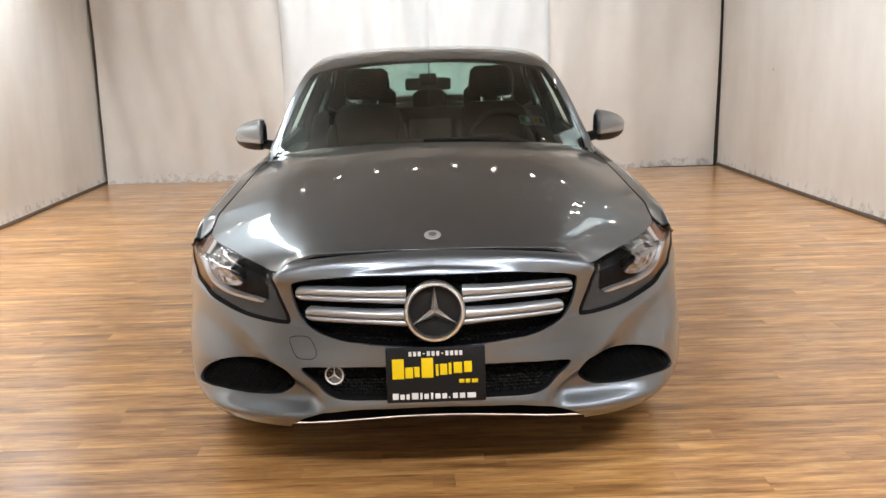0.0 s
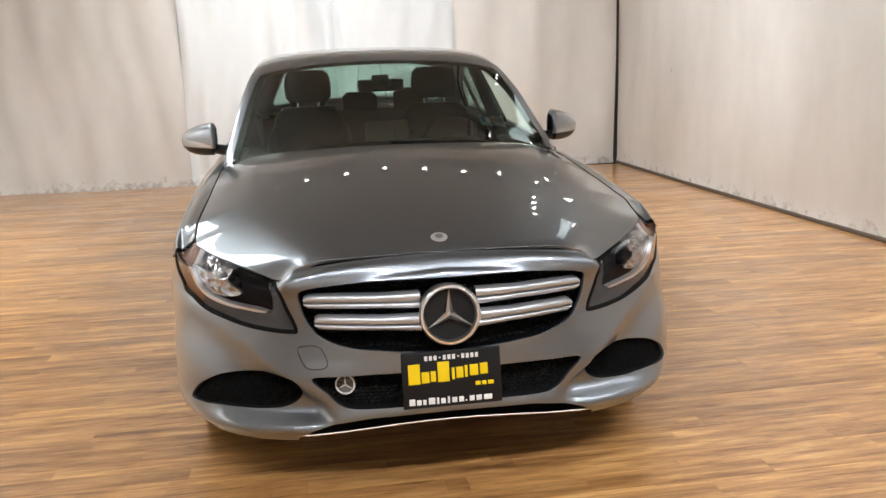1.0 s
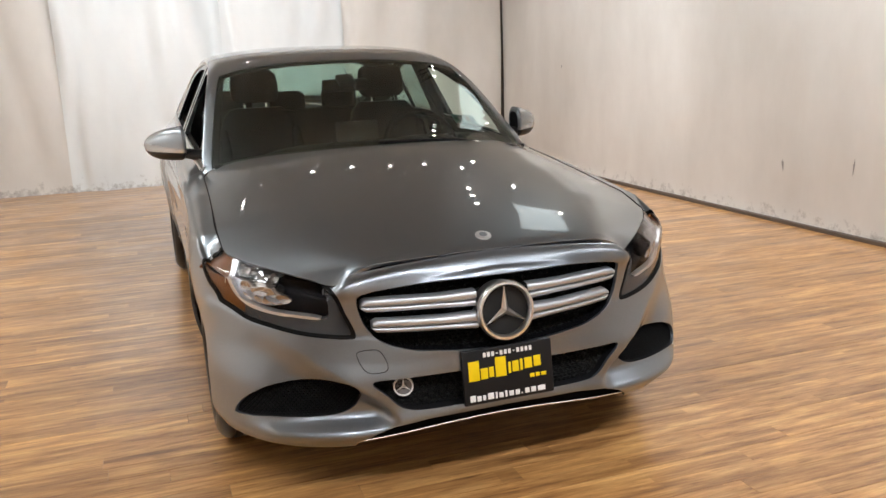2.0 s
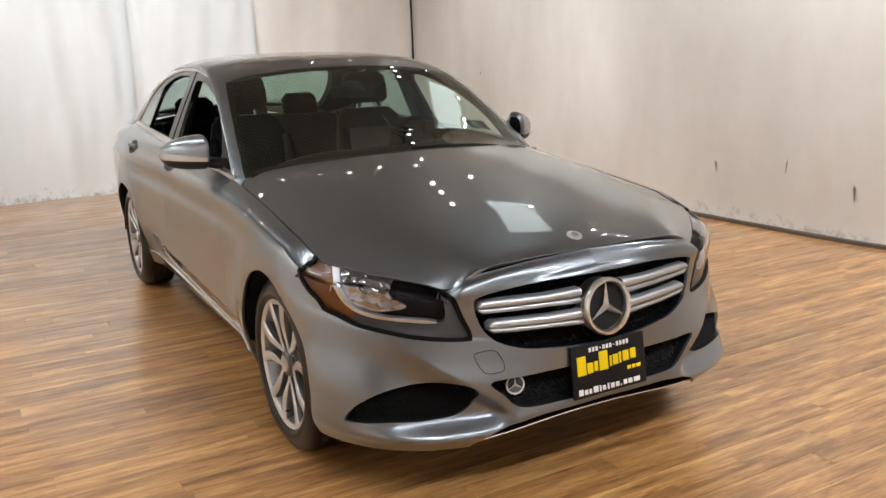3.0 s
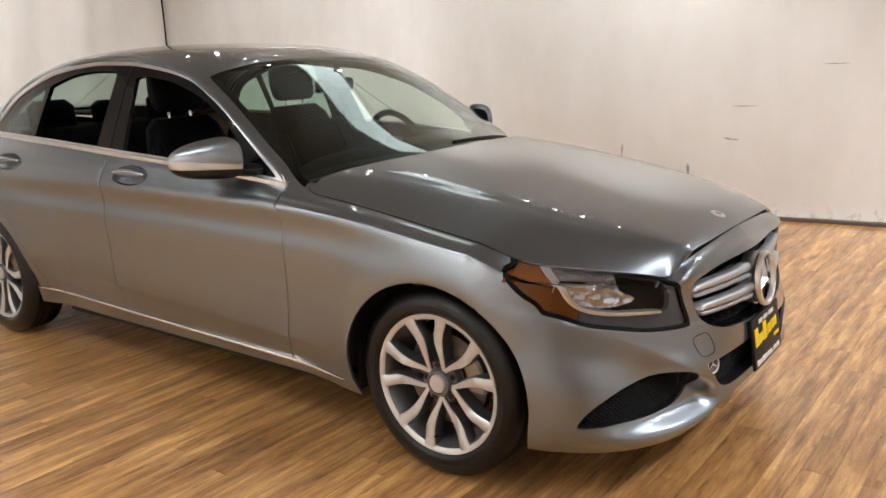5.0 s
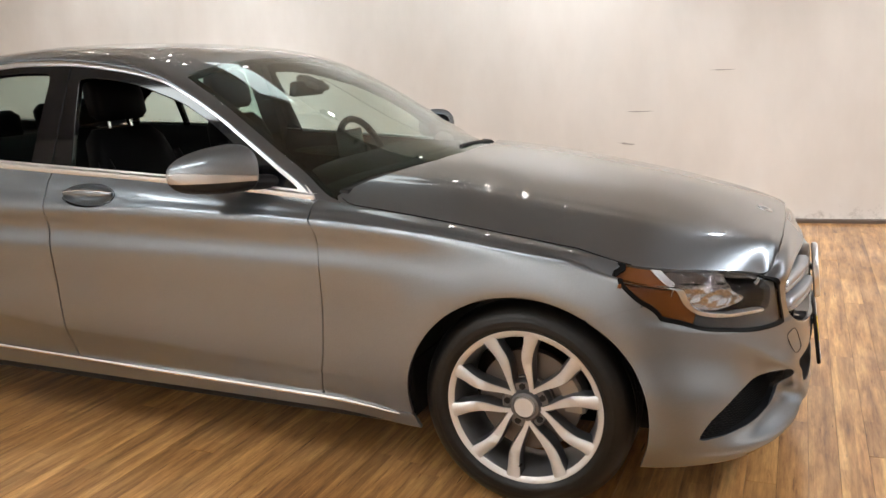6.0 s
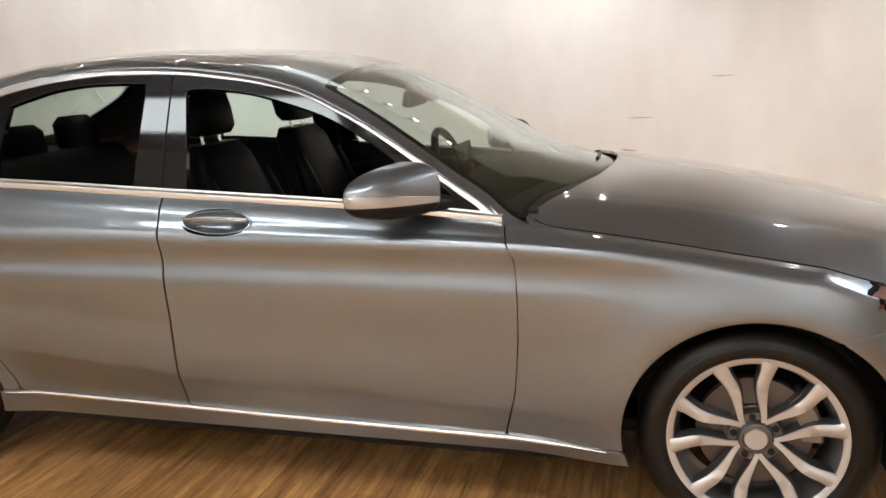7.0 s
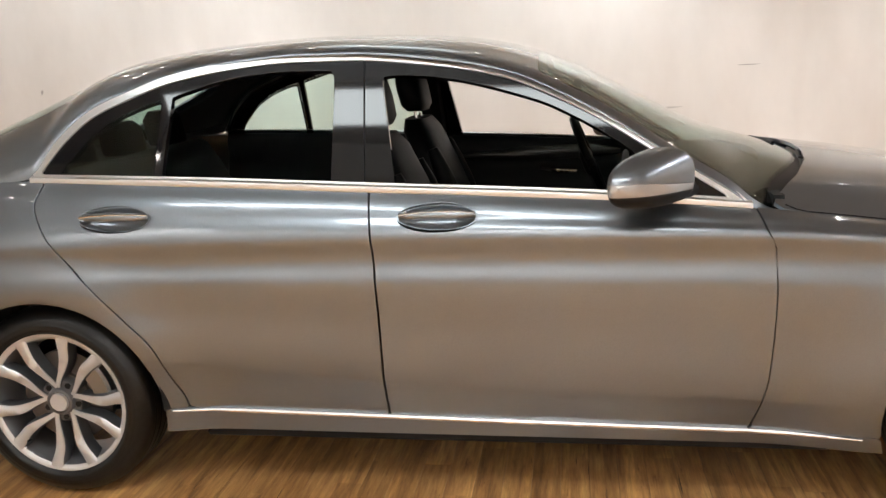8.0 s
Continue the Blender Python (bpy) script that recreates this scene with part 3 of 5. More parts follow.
def flank(u, v):
    us, vs = u[:, 0], v[0]
    x, y, z = flank_lines(us)
    out = np.stack([cubic_columns(SECTION_V, c, vs).T for c in (x, y, z)], -1)
    # flared wheel arches
    for hub in (0.0, WHEELBASE):
        r = np.hypot(out[..., 1] - hub, out[..., 2] - HUB_Z)
        out[..., 0] += np.where(out[..., 1] > -0.6, 0.019 * np.exp(-(((r - 0.36) / np.where(r > 0.36, 0.12, 0.045)) ** 2)), 0)
    # hollow under the wing-shaped fold of the bumper
    ax, zz, yy = out[..., 0].copy(), out[..., 2], out[..., 1].copy()
    fold = np.interp(ax, [0.30, 0.345, 0.39, 0.44, 0.50, 0.55, 0.62, 0.69, 0.77, 0.82, 0.86], [0.235, 0.275, 0.315, 0.355, 0.397, 0.435, 0.487, 0.522, 0.553, 0.575, 0.60])
    ease = lambda a: np.clip(a, 0, 1) ** 2 * (3 - 2 * np.clip(a, 0, 1))
    hollow = np.where(out[..., 1] < -0.3, ease((fold - zz) / np.interp(ax, [0.35, 0.5, 0.75], [0.035, 0.07, 0.15])) * ease((zz - 0.218) / 0.055) * ease((ax - 0.34) / 0.08) * ease((0.83 - ax) / 0.28), 0)
    # crease low on the doors
    crease = np.interp(yy, [0.4, 0.7, 1.75, 2.4], [0.335, 0.352, 0.392, 0.45])
    out[..., 0] -= (0.003 * ease((crease - zz) / 0.010) + 0.20 * np.clip(crease - zz, 0, 0.1)) * ease((yy - 0.4) / 0.3) * ease((2.6 - yy) / 0.3)
    # blade under the openings
    blade_z = np.interp(ax, [0, 0.3, 0.45, 0.6, 0.8], [0.262, 0.254, 0.222, 0.212, 0.222])
    blade = np.where(out[..., 1] < -0.15, np.exp(-(((zz - blade_z) / 0.036) ** 2)) * ease((0.885 - ax) / 0.2), 0)
    out[..., 1] += 0.048 * hollow - 0.020 * blade
    out[..., 0] += -0.010 * hollow + 0.008 * blade * ease((ax - 0.3) / 0.3)
    return out


def top_edge(y):
    """x and z of the edge between bonnet and wing, from the nose back."""
    us = np.concatenate([-np.linspace(0.999, 0.0, 200), np.linspace(0.005, 1.0, 100)])
    x, yy, z = flank_lines(us)
    return np.interp(y, yy[-1], x[-1]), np.interp(y, yy[-1], z[-1])


BONNET_MID = [(-0.71, 0.714), (-0.676, 0.741), (-0.614, 0.770), (-0.5, 0.806), (-0.2, 0.877), (0.1, 0.934), (0.35, 0.972), (0.6, 0.995), (0.8, 1.003)]


def bonnet(x, y):
    xe, ze = top_edge(y)
    xe = np.maximum(xe, 0.45)
    zc = spline(BONNET_MID, y)
    fold = np.minimum(np.interp(y, [-0.7, -0.3, 0.6], [0.42, 0.52, 0.60]), 0.9 * xe)
    soft = 0.024
    over = soft * np.logaddexp(0, (np.abs(x) - fold) / soft) / (xe - fold)
    under = np.minimum(np.abs(x) / fold, 1.0)
    crown = np.interp(y, [-0.66, -0.4, 0.6], [0.014, 0.028, 0.045])
    z = zc - crown * under**2 - (zc - crown - ze) * np.clip(over, 0, 1.6) ** 1.15
    return np.stack([x, y, z], -1)


# roof rail (outer edge of the side windows' chrome), carried on over screen foot and rear wing: (y, x, z)
RAIL = [(0.35, 0.775, 0.60), (0.55, 0.772, 0.79), (0.69, 0.768, 0.885), (0.745, 0.762, 0.935), (0.845, 0.745, 1.0), (0.95, 0.727, 1.068), (1.107, 0.700, 1.166), (1.235, 0.678, 1.232), (1.375, 0.655, 1.29), (1.59, 0.633, 1.334),
        (1.85, 0.622, 1.36), (2.04, 0.62, 1.363), (2.21, 0.622, 1.352), (2.42, 0.632, 1.32), (2.58, 0.65, 1.268), (2.69, 0.675, 1.221), (2.79, 0.712, 1.137), (2.87, 0.760, 1.03), (3.0, 0.765, 1.012), (3.4, 0.74, 0.985), (3.9, 0.60, 0.945)]
MID = [(0.35, 0.92), (0.42, 0.955), (0.7, 1.050), (1.0, 1.202), (1.3, 1.344), (1.45, 1.386), (1.7, 1.417), (1.95, 1.429), (2.2, 1.427), (2.5, 1.409), (2.75, 1.37), (3.0, 1.275), (3.25, 1.165), (3.42, 1.095), (3.55, 1.065), (3.75, 1.05), (3.9, 1.035)]


def rail(y):
    ky, kx, kz = zip(*RAIL)
    return pchip(ky, kx, y), pchip(ky, kz, y)


def upper(y, s):
    """Screen, roof, rear window and boot lid: s = 0 on the rail, 1 on the middle line."""
    xr, zr = rail(y)
    zc = spline(MID, y)
    a = (1 - s) * math.pi / 2
    r = np.sin(a)
    shape = (1 - r**2.3 + 1e-9) ** np.interp(y, [0.6, 1.2, 1.6, 2.5, 3.0, 3.4], [0.85, 0.66, 0.50, 0.50, 0.58, 0.55])
    return np.stack([xr * r, y, zr + (zc - zr) * shape], -1)


def side_glass(y, z):
    """The plane of the side windows, leaning inwards, at the side x > 0."""
    base = pchip((0.5, 0.7, 1.1, 1.8, 2.4, 2.9), (0.77, 0.771, 0.785, 0.792, 0.788, 0.766), y)
    zb = pchip((0.5, 0.7, 1.1, 1.8, 2.4, 2.9), (0.88, 0.896, 0.932, 0.972, 1.003, 1.02), y)
    t = (z - zb) / 0.37
    return np.stack([base - 0.006 - 0.165 * t - 0.012 * t**2 + 0 * y, y, z], -1)


# ---- car ----
car = new("car")
tagged(car, "grey metallic four-door saloon car with silver alloy wheels, front windows open", "car")
LEFT_RIGHT = (False, True)

US = np.concatenate([-np.linspace(1, 0, 110)[:-1], np.linspace(0, 4.05, 270)])
VS = np.concatenate([np.linspace(0, 0.6, 60)[:-1], np.linspace(0.6, 0.85, 40)[:-1], np.linspace(0.85, 1, 14)])
BODY = sheet(flank, US, VS)
YZ, XZ = BODY.v[:, 1:], BODY.v[:, [0, 2]]


def arch(hub):
    d = np.hypot((BODY.v[:, 1] - hub + 0.004) * 0.955, (BODY.v[:, 2] - HUB_Z) * 1.0) - 0.347
    return np.where(np.abs(BODY.v[:, 1] - hub) < 0.6, d, 1.0)


# outlines in the side view (y, z)
FRONT_GAP = [(0.70, 0.95), (0.69, 0.90), (0.673, 0.848), (0.651, 0.80), (0.643, 0.675), (0.645, 0.55), (0.656, 0.415), (0.675, 0.33), (0.699, 0.24), (0.705, 0.15)]
MID_GAP = [(1.79, 1.05), (1.78, 0.99), (1.765, 0.83), (1.758, 0.609), (1.756, 0.325), (1.757, 0.15)]
REAR_GAP = [(2.83, 1.1), (2.82, 1.018), (2.825, 0.949), (2.775, 0.86), (2.671, 0.735), (2.558, 0.608), (2.477, 0.517), (2.43, 0.40), (2.40, 0.312), (2.395, 0.15)]
fg, mg, rg = (rounded(p, 8, False) for p in (FRONT_GAP, MID_GAP, REAR_GAP))


def between(a, b):
    return np.concatenate([a, b[::-1]])


G = 0.0032
door_f = inside(YZ, between(fg, mg))
door_r = inside(YZ, between(mg, rg))
# sill moulding line: doors end above it
sill_y, sill_z = [-0.2, 0.4, 1.4, 2.4, 3.0], [0.25, 0.247, 0.266, 0.29, 0.31]
over_sill = BODY.v[:, 2] - np.interp(BODY.v[:, 1], sill_y, sill_z)
wheels_clear = np.minimum(arch(0.0), arch(WHEELBASE))
def oval_hole(y, z):
    return (1 - np.hypot((YZ[:, 0] - y) / 0.118, (YZ[:, 1] - z) / 0.0395)) * 0.0395


front_door = keep(BODY, np.minimum.reduce([door_f - 0.0045, over_sill - 0.004, -oval_hole(1.572, 0.896)]))
rear_door = keep(BODY, np.minimum.reduce([door_r - G, over_sill - 0.004, wheels_clear, -oval_hole(2.555, 0.909)]))
doors_gone = np.minimum(-door_f - G, -door_r - G)
front_part = inside(YZ, [(-0.12, 0.0), (-0.12, 0.5), (-0.17, 0.603), (-0.25, 0.629), (-0.338, 0.645), (-0.338, 0.9), (0.66, 1.1), *FRONT_GAP[1:], (0.7, 0.0)])
sill_d = np.minimum.reduce([-over_sill, wheels_clear, inside(YZ, [(0.33, 0), (0.33, 0.6), (2.46, 0.6), (2.46, 0)])])
quarter = keep(BODY, np.minimum.reduce([wheels_clear, doors_gone, BODY.v[:, 1] - 2.3, np.maximum(over_sill - 0.004, BODY.v[:, 1] - 2.46)]))
sill = keep(BODY, sill_d)

# nose: openings in the front view (x, z)
GRILLE = [(0.0, 0.675), (0.19, 0.675), (0.30, 0.669), (0.425, 0.656), (0.45, 0.63), (0.428, 0.55), (0.381, 0.503), (0.30, 0.475), (0.226, 0.466), (0.14, 0.458), (0.0, 0.452), (-0.2, 0.458), (-0.2, 0.675)]
INTAKE = [(0.0, 0.396), (0.2, 0.396), (0.32, 0.393), (0.425, 0.386), (0.381, 0.337), (0.345, 0.30), (0.29, 0.286), (0.15, 0.285), (0.0, 0.285), (-0.2, 0.285), (-0.2, 0.396)]
FOG = [(0.815, 0.272), (0.785, 0.325), (0.725, 0.366), (0.655, 0.385), (0.58, 0.391), (0.51, 0.388), (0.472, 0.374), (0.455, 0.345), (0.458, 0.31), (0.49, 0.284), (0.535, 0.272), (0.60, 0.268), (0.66, 0.27), (0.72, 0.272), (0.78, 0.268)]
HEAD = [(0.519, 0.672), (0.60, 0.73), (0.72, 0.78), (0.80, 0.80), (0.89, 0.79), (0.90, 0.70), (0.868, 0.655), (0.825, 0.61), (0.79, 0.59), (0.75, 0.566), (0.69, 0.549), (0.62, 0.533), (0.55, 0.524), (0.48, 0.52), (0.458, 0.53), (0.485, 0.60)]
SLOT = [(0.0, 0.262), (0.25, 0.258), (0.36, 0.243), (0.42, 0.222), (0.475, 0.185), (0.49, 0.1), (-0.1, 0.1), (-0.1, 0.262)]
grille_d, intake_d = inside(XZ, rounded(GRILLE, 6)), inside(XZ, rounded(INTAKE, 6))
fog_d = np.minimum(inside(XZ, rounded(FOG, 6)), -0.3 - BODY.v[:, 1])
RUN = np.stack([(0.835 - BODY.v[:, 0]) * 0.69 - (BODY.v[:, 1] + 0.286) * 0.724, BODY.v[:, 2]], -1)
LAMP_END = [(-0.020, 0.712), (-0.014, 0.727), (0.015, 0.741), (0.07, 0.765), (0.6, 0.85), (0.6, 0.40), (0.13, 0.50), (0.075, 0.616), (0.022, 0.660), (-0.006, 0.690)]
head_d = np.minimum.reduce([inside(XZ, rounded(HEAD, 6)), -0.255 - BODY.v[:, 1], inside(RUN, rounded(LAMP_END, 6))])
slot_d = np.minimum(inside(XZ, SLOT), -0.5 - BODY.v[:, 1])
bumper_d = np.minimum.reduce([-front_part - 0.001, wheels_clear, 0.0 - BODY.v[:, 1] - 0.0, -grille_d, -intake_d, -fog_d, -slot_d, -head_d - G])
bumper = keep(BODY, bumper_d)
fender = keep(BODY, np.minimum.reduce([front_part - 0.001, wheels_clear, -head_d - G, np.maximum(over_sill - 0.004, 0.33 - BODY.v[:, 1])]))

for side in LEFT_RIGHT:
    panel("front_wing", fender, PAINT, car, mirror=side)
    d = panel("front_door", front_door, PAINT, car, mirror=side)
    d = panel("rear_door", rear_door, PAINT, car, mirror=side)
    panel("rear_wing", quarter, PAINT, car, mirror=side)
    panel("sill", sill, PAINT, car, mirror=side)
    panel("front_bumper", bumper, PAINT, car, mirror=side)

# bonnet
hx, hy = np.linspace(-0.82, 0.82, 120), np.linspace(-0.70, 0.72, 110)
HOOD = sheet(bonnet, hx, hy)
us = np.concatenate([-np.linspace(1, 0, 160), np.linspace(0.01, 0.85, 60)])
ex, ey, ez = flank_lines(us)
cowl = [(0.735, 0.64), (0.70, 0.62), (0.55, 0.535), (0.35, 0.465), (0.15, 0.43), (0, 0.425)]
half = [(x, y) for x, y in zip(ex[-1], ey[-1]) if y < 0.62] + cowl
outline = half + [(-x, y) for x, y in half[::-1]]
panel("bonnet", keep(HOOD, inside(HOOD.v[:, :2], outline) - 0.0032), PAINT, car)
# dark tube along the bonnet's edges, in place of the shade in the shut gap
shut = [(x, y, z) for x, y, z in zip(ex[-1], ey[-1], ez[-1]) if -0.30 < y < 0.56]
shut = [(float(x), float(y), float(z) + 0.001) for x, y, z in shut] + [(0.765, 0.585, 0.888), (0.75, 0.61, 0.898)]
for s in (1, -1):
    bm = bmesh.new()
    tube(bm, [(s * x, y, z) for x, y, z in shut], 0.0018, 6)
    part("bonnet_gap_shade", bm, DARK, car, "dark strip for the shade in the bonnet shut line")

# roof, pillars, glass
UP = sheet(upper, np.linspace(0.35, 3.9, 260), np.linspace(0, 1, 60))
XY = UP.v[:, :2]
screen = [(0.0, 0.36), (0.3, 0.40), (0.60, 0.53), (0.722, 0.64), (0.708, 0.80), (0.681, 0.95), (0.645, 1.13), (0.612, 1.27), (0.58, 1.288), (0.3, 1.297), (0, 1.30), (-0.3, 1.297), (-0.3, 0.36)]
rear_screen = [(0.0, 2.74), (0.35, 2.735), (0.47, 2.72), (0.53, 2.80), (0.60, 3.1), (0.62, 3.33), (0.5, 3.39), (0, 3.41), (-0.3, 3.41), (-0.3, 2.74)]
sd, rd = inside(XY, rounded(screen, 5)), inside(XY, rounded(rear_screen, 5))
rim_x = rail(XY[:, 1])[0]
foot = XY[:, 1] - np.interp(XY[:, 0], [0, 0.7, 0.8], [0.3, 0.62, 0.64])
shell = keep(UP, np.minimum.reduce([-sd, -rd, foot]))
for side in LEFT_RIGHT:
    panel("roof", shell, PAINT, car, mirror=side)
for name, d in (("windscreen", sd), ("rear_screen", rd)):
    s = keep(UP, d - 0.002)
    # both halves in one pane
    both = Sheet(np.concatenate([s.v, s.v * (-1, 1, 1)]), np.concatenate([s.n, s.n * (-1, 1, 1)]), np.concatenate([s.t, s.t[:, ::-1] + len(s.v)]), None)
    panel(name, both, GLASS, car, depth=0.004, back=True)

border = keep(UP, np.minimum.reduce([sd - 0.001, 0.03 - sd]))
for side in LEFT_RIGHT:
    panel("screen_border", Sheet(border.v - border.n * 0.007, border.n, border.t, border.q), CARD, car, "black printed border of the windscreen", depth=0.004, mirror=side)

# side windows
GY = sheet(side_glass, np.linspace(0.6, 2.95, 200), np.linspace(0.86, 1.38, 60))
ky, kx, kz = zip(*[k for k in RAIL if 0.69 <= k[0] <= 2.88])
arc_y = np.linspace(0.70, 2.86, 120)
arc = np.stack([arc_y, pchip(ky, kz, arc_y)], -1)
belt_y = np.linspace(2.86, 0.70, 60)
belt = np.stack([belt_y, pchip((0.7, 1.1, 1.8, 2.4, 2.9), (0.896, 0.932, 0.972, 1.003, 1.02), belt_y)], -1)
dlo = inside(GY.v[:, 1:], np.concatenate([arc, belt]))
chrome = keep(GY, np.minimum(dlo + 0.003, 0.019 - dlo))
chrome = Sheet(chrome.v + 0.006 * chrome.n, chrome.n, chrome.t, chrome.q)
def window(top, *corners):
    return inside(GY.v[:, 1:], np.concatenate([rounded(top, 8, False), np.array(corners)]))


front_win = window([(0.945, 0.985), (1.02, 1.055), (1.1, 1.11), (1.2, 1.166), (1.3, 1.21), (1.5, 1.268), (1.66, 1.291), (1.74, 1.291), (1.752, 1.275)], (1.73, 1.15), (1.695, 0.94), (0.925, 0.89))
rear_win = window([(1.897, 1.28), (1.905, 1.304), (1.93, 1.316), (2.1, 1.318), (2.25, 1.302), (2.38, 1.268), (2.417, 1.255)], (2.425, 1.1), (2.43, 0.98), (1.893, 0.95))
quarter_win = window([(2.45, 1.247), (2.50, 1.235), (2.58, 1.205), (2.66, 1.157), (2.72, 1.10), (2.765, 1.045), (2.785, 1.0)], (2.455, 0.98))
frame_d = np.minimum.reduce([dlo - 0.012, -front_win, -rear_win, -quarter_win])
frames = keep(GY, frame_d)
for side in LEFT_RIGHT:
    panel("window_frame", frames, GLOSS, car, "gloss black window frame", mirror=side, depth=0.02)
    panel("window_moulding", chrome, SATIN, car, "satin chrome window moulding", mirror=side, depth=0.01)
    for name, d in (("rear_window", rear_win), ("quarter_window", quarter_win)):
        if side and name == "rear_window":
            continue
        ob = panel(name, keep(GY, d + 0.003), GLASS, car, mirror=side, depth=0.004, back=True)
        ob.visible_shadow = False




# ---- car details ----
def loft(bm, rings):
    rs = [[bm.verts.new(p) for p in r] for r in rings]
    n = len(rs[0])
    for a, b in zip(rs, rs[1:]):
        for k in range(n):
            bm.faces.new((a[k], a[(k + 1) % n], b[(k + 1) % n], b[k]))
    bm.faces.new(rs[0][::-1]), bm.faces.new(rs[-1])


def thing_part(name, bm, mat, label="", parent=None, sharp=40):
    return part(name, bm, mat, parent or car, label, sharp)


def both_sides(make):
    for s in (1, -1):
        make(s)


def nose_y(x, z):
    """y of the front skin at a place of the front view."""
    near = np.where(BODY.v[:, 1] < -0.25, (BODY.v[:, 0] - abs(x)) ** 2 + (BODY.v[:, 2] - z) ** 2, 9)
    i = np.argpartition(near, 4)[:4]
    w = 1 / (near[i] + 1e-6)
    return float((BODY.v[i, 1] * w).sum() / w.sum())


def flank_x(y, z):
    near = (BODY.v[:, 1] - y) ** 2 + (BODY.v[:, 2] - z) ** 2 + np.where(BODY.v[:, 1] < -0.4, 9, 0)
    i = np.argpartition(near, 4)[:4]
    w = 1 / (near[i] + 1e-6)
    return float((BODY.v[i, 0] * w).sum() / w.sum())


def inset(name, d, mat, by, label="", depth=0.01):
    """A panel that follows the skin inside an outline, set back by so much; both halves."""
    s = keep(BODY, d)
    for side in LEFT_RIGHT:
        panel(name, Sheet(s.v - s.n * by, s.n, s.t, s.q), mat, car, label, depth=depth, mirror=side)


def mesh_insert(name, outline, by, pitch, label):
    """Black honeycomb bars behind an opening of the nose, over x >= 0 and x < 0."""
    poly = rounded(outline, 6)
    bm = bmesh.new()
    lo, hi = poly.min(0), poly.max(0)
    row = 0
    z = lo[1]
    cells = []
    while z < hi[1]:
        x = max(lo[0], 0.0) + (pitch / 2 if row % 2 else 0)
        while x < hi[0]:
            cells.append((x, z))
            x += pitch
        z += pitch * 0.62
        row += 1
    pts = np.array(cells)
    pts = pts[inside(pts, poly) > -pitch * 0.3]
    for x, z in pts:
        ring = [(x + pitch * 0.5 * math.cos(a), z + pitch * 0.36 * math.sin(a)) for a in np.arange(6) * math.tau / 6]
        y0 = nose_y(x, z) + by
        outer = [bm.verts.new((a, y0, b)) for a, b in ring]
        inner = [bm.verts.new((x + 0.72 * (a - x), y0 + 0.002, z + 0.72 * (b - z))) for a, b in ring]
        deep = [bm.verts.new((x + 0.72 * (a - x), y0 + 0.014, z + 0.72 * (b - z))) for a, b in ring]
        for k in range(6):
            j = (k + 1) % 6
            bm.faces.new((outer[k], outer[j], inner[j], inner[k]))
            bm.faces.new((inner[k], inner[j], deep[j], deep[k]))
    me = bpy.data.meshes.new(name)
    bm.to_mesh(me)
    bm.free()
    me.materials.append(MESH_BLACK)
    for sx in (1, -1):
        ob = new(name, me)
        ob.scale = (sx, 1, 1)
        ob.parent = car
        tagged(ob, label)


MESH_BLACK = material("mesh_black", (0.004, 0.004, 0.004), 0.55)
# front openings: dark backs, honeycomb, slats
inset("grille_back", grille_d + 0.02, DARK, 0.075)
inset("intake_back", intake_d + 0.02, DARK, 0.06)
inset("fog_back", fog_d + 0.012, DARK, 0.05)
mesh_insert("grille_mesh", GRILLE, 0.058, 0.0175, "black honeycomb grille mesh")
mesh_insert("intake_mesh", INTAKE, 0.04, 0.0175, "black honeycomb intake mesh")
mesh_insert("side_intake_mesh", FOG, 0.024, 0.0125, "black mesh in the side air intake")


def rim_band(name, outline, mat, depth, label):
    """A frame round an opening of the nose, leading inwards."""
    poly = rounded(outline, 8)
    for sx in (1, -1):
        v, f = [], []
        for x, z in poly:
            y0 = nose_y(x, z)
            v += [(sx * x, y0 + 0.002, z), (sx * x, y0 + depth, z)]
        n = len(poly)
        for k in range(n):
            if poly[k][0] < -0.001 or poly[(k + 1) % n][0] < -0.001:
                continue
            a, b = 2 * k, 2 * ((k + 1) % n)
            f.append((a, b, b + 1, a + 1))
        mesh_object(name, v, f, mat, car, label)


rim_band("grille_surround", GRILLE, GLOSS, 0.08, "black inner frame of the grille")
rim_band("intake_surround", INTAKE, BLACK, 0.065, "black inner frame of the intake")
rim_band("side_intake_surround", FOG, BLACK, 0.055, "black inner frame of the side intake")


BAR = material("silver_bar", (0.5, 0.525, 0.56), 0.34, 0.8)


def slat(z_in, z_out, x_out, thick):
    """One grille bar: from the emblem outwards, tapering, bent with the nose."""
    for sx in (1, -1):
        bm = bmesh.new()
        rows = []
        for k in range(25):
            t = k / 24
            x = 0.086 + (x_out - 0.086) * t
            z = z_in + (z_out - z_in) * t
            h = thick * (0.98 - 0.22 * min(1, t * 3.0) + 0.06 * math.sin(3 * t))
            h *= 0.55 if k == 24 else 1
            y = nose_y(x, z) + 0.004
            # rounded upper blade, shadow groove, lower blade
            prof = [(0.03, 0.5), (0.004, 0.5), (-0.006, 0.36), (-0.007, 0.05), (0.0, -0.03), (0.010, -0.05), (0.010, -0.13), (0.0, -0.15), (-0.004, -0.30), (0.0, -0.5), (0.03, -0.52)]
            rows.append([bm.verts.new((sx * x, y + dy, z + h * dz)) for dy, dz in prof])
        for a, b in zip(rows, rows[1:]):
            for i in range(len(a) - 1):
                bm.faces.new((a[i], a[i + 1], b[i + 1], b[i]))
        bm.faces.new(rows[-1])
        thing_part("grille_bar", bm, BAR, "polished silver grille bar", sharp=70)


slat(0.612, 0.616, 0.434, 0.052)
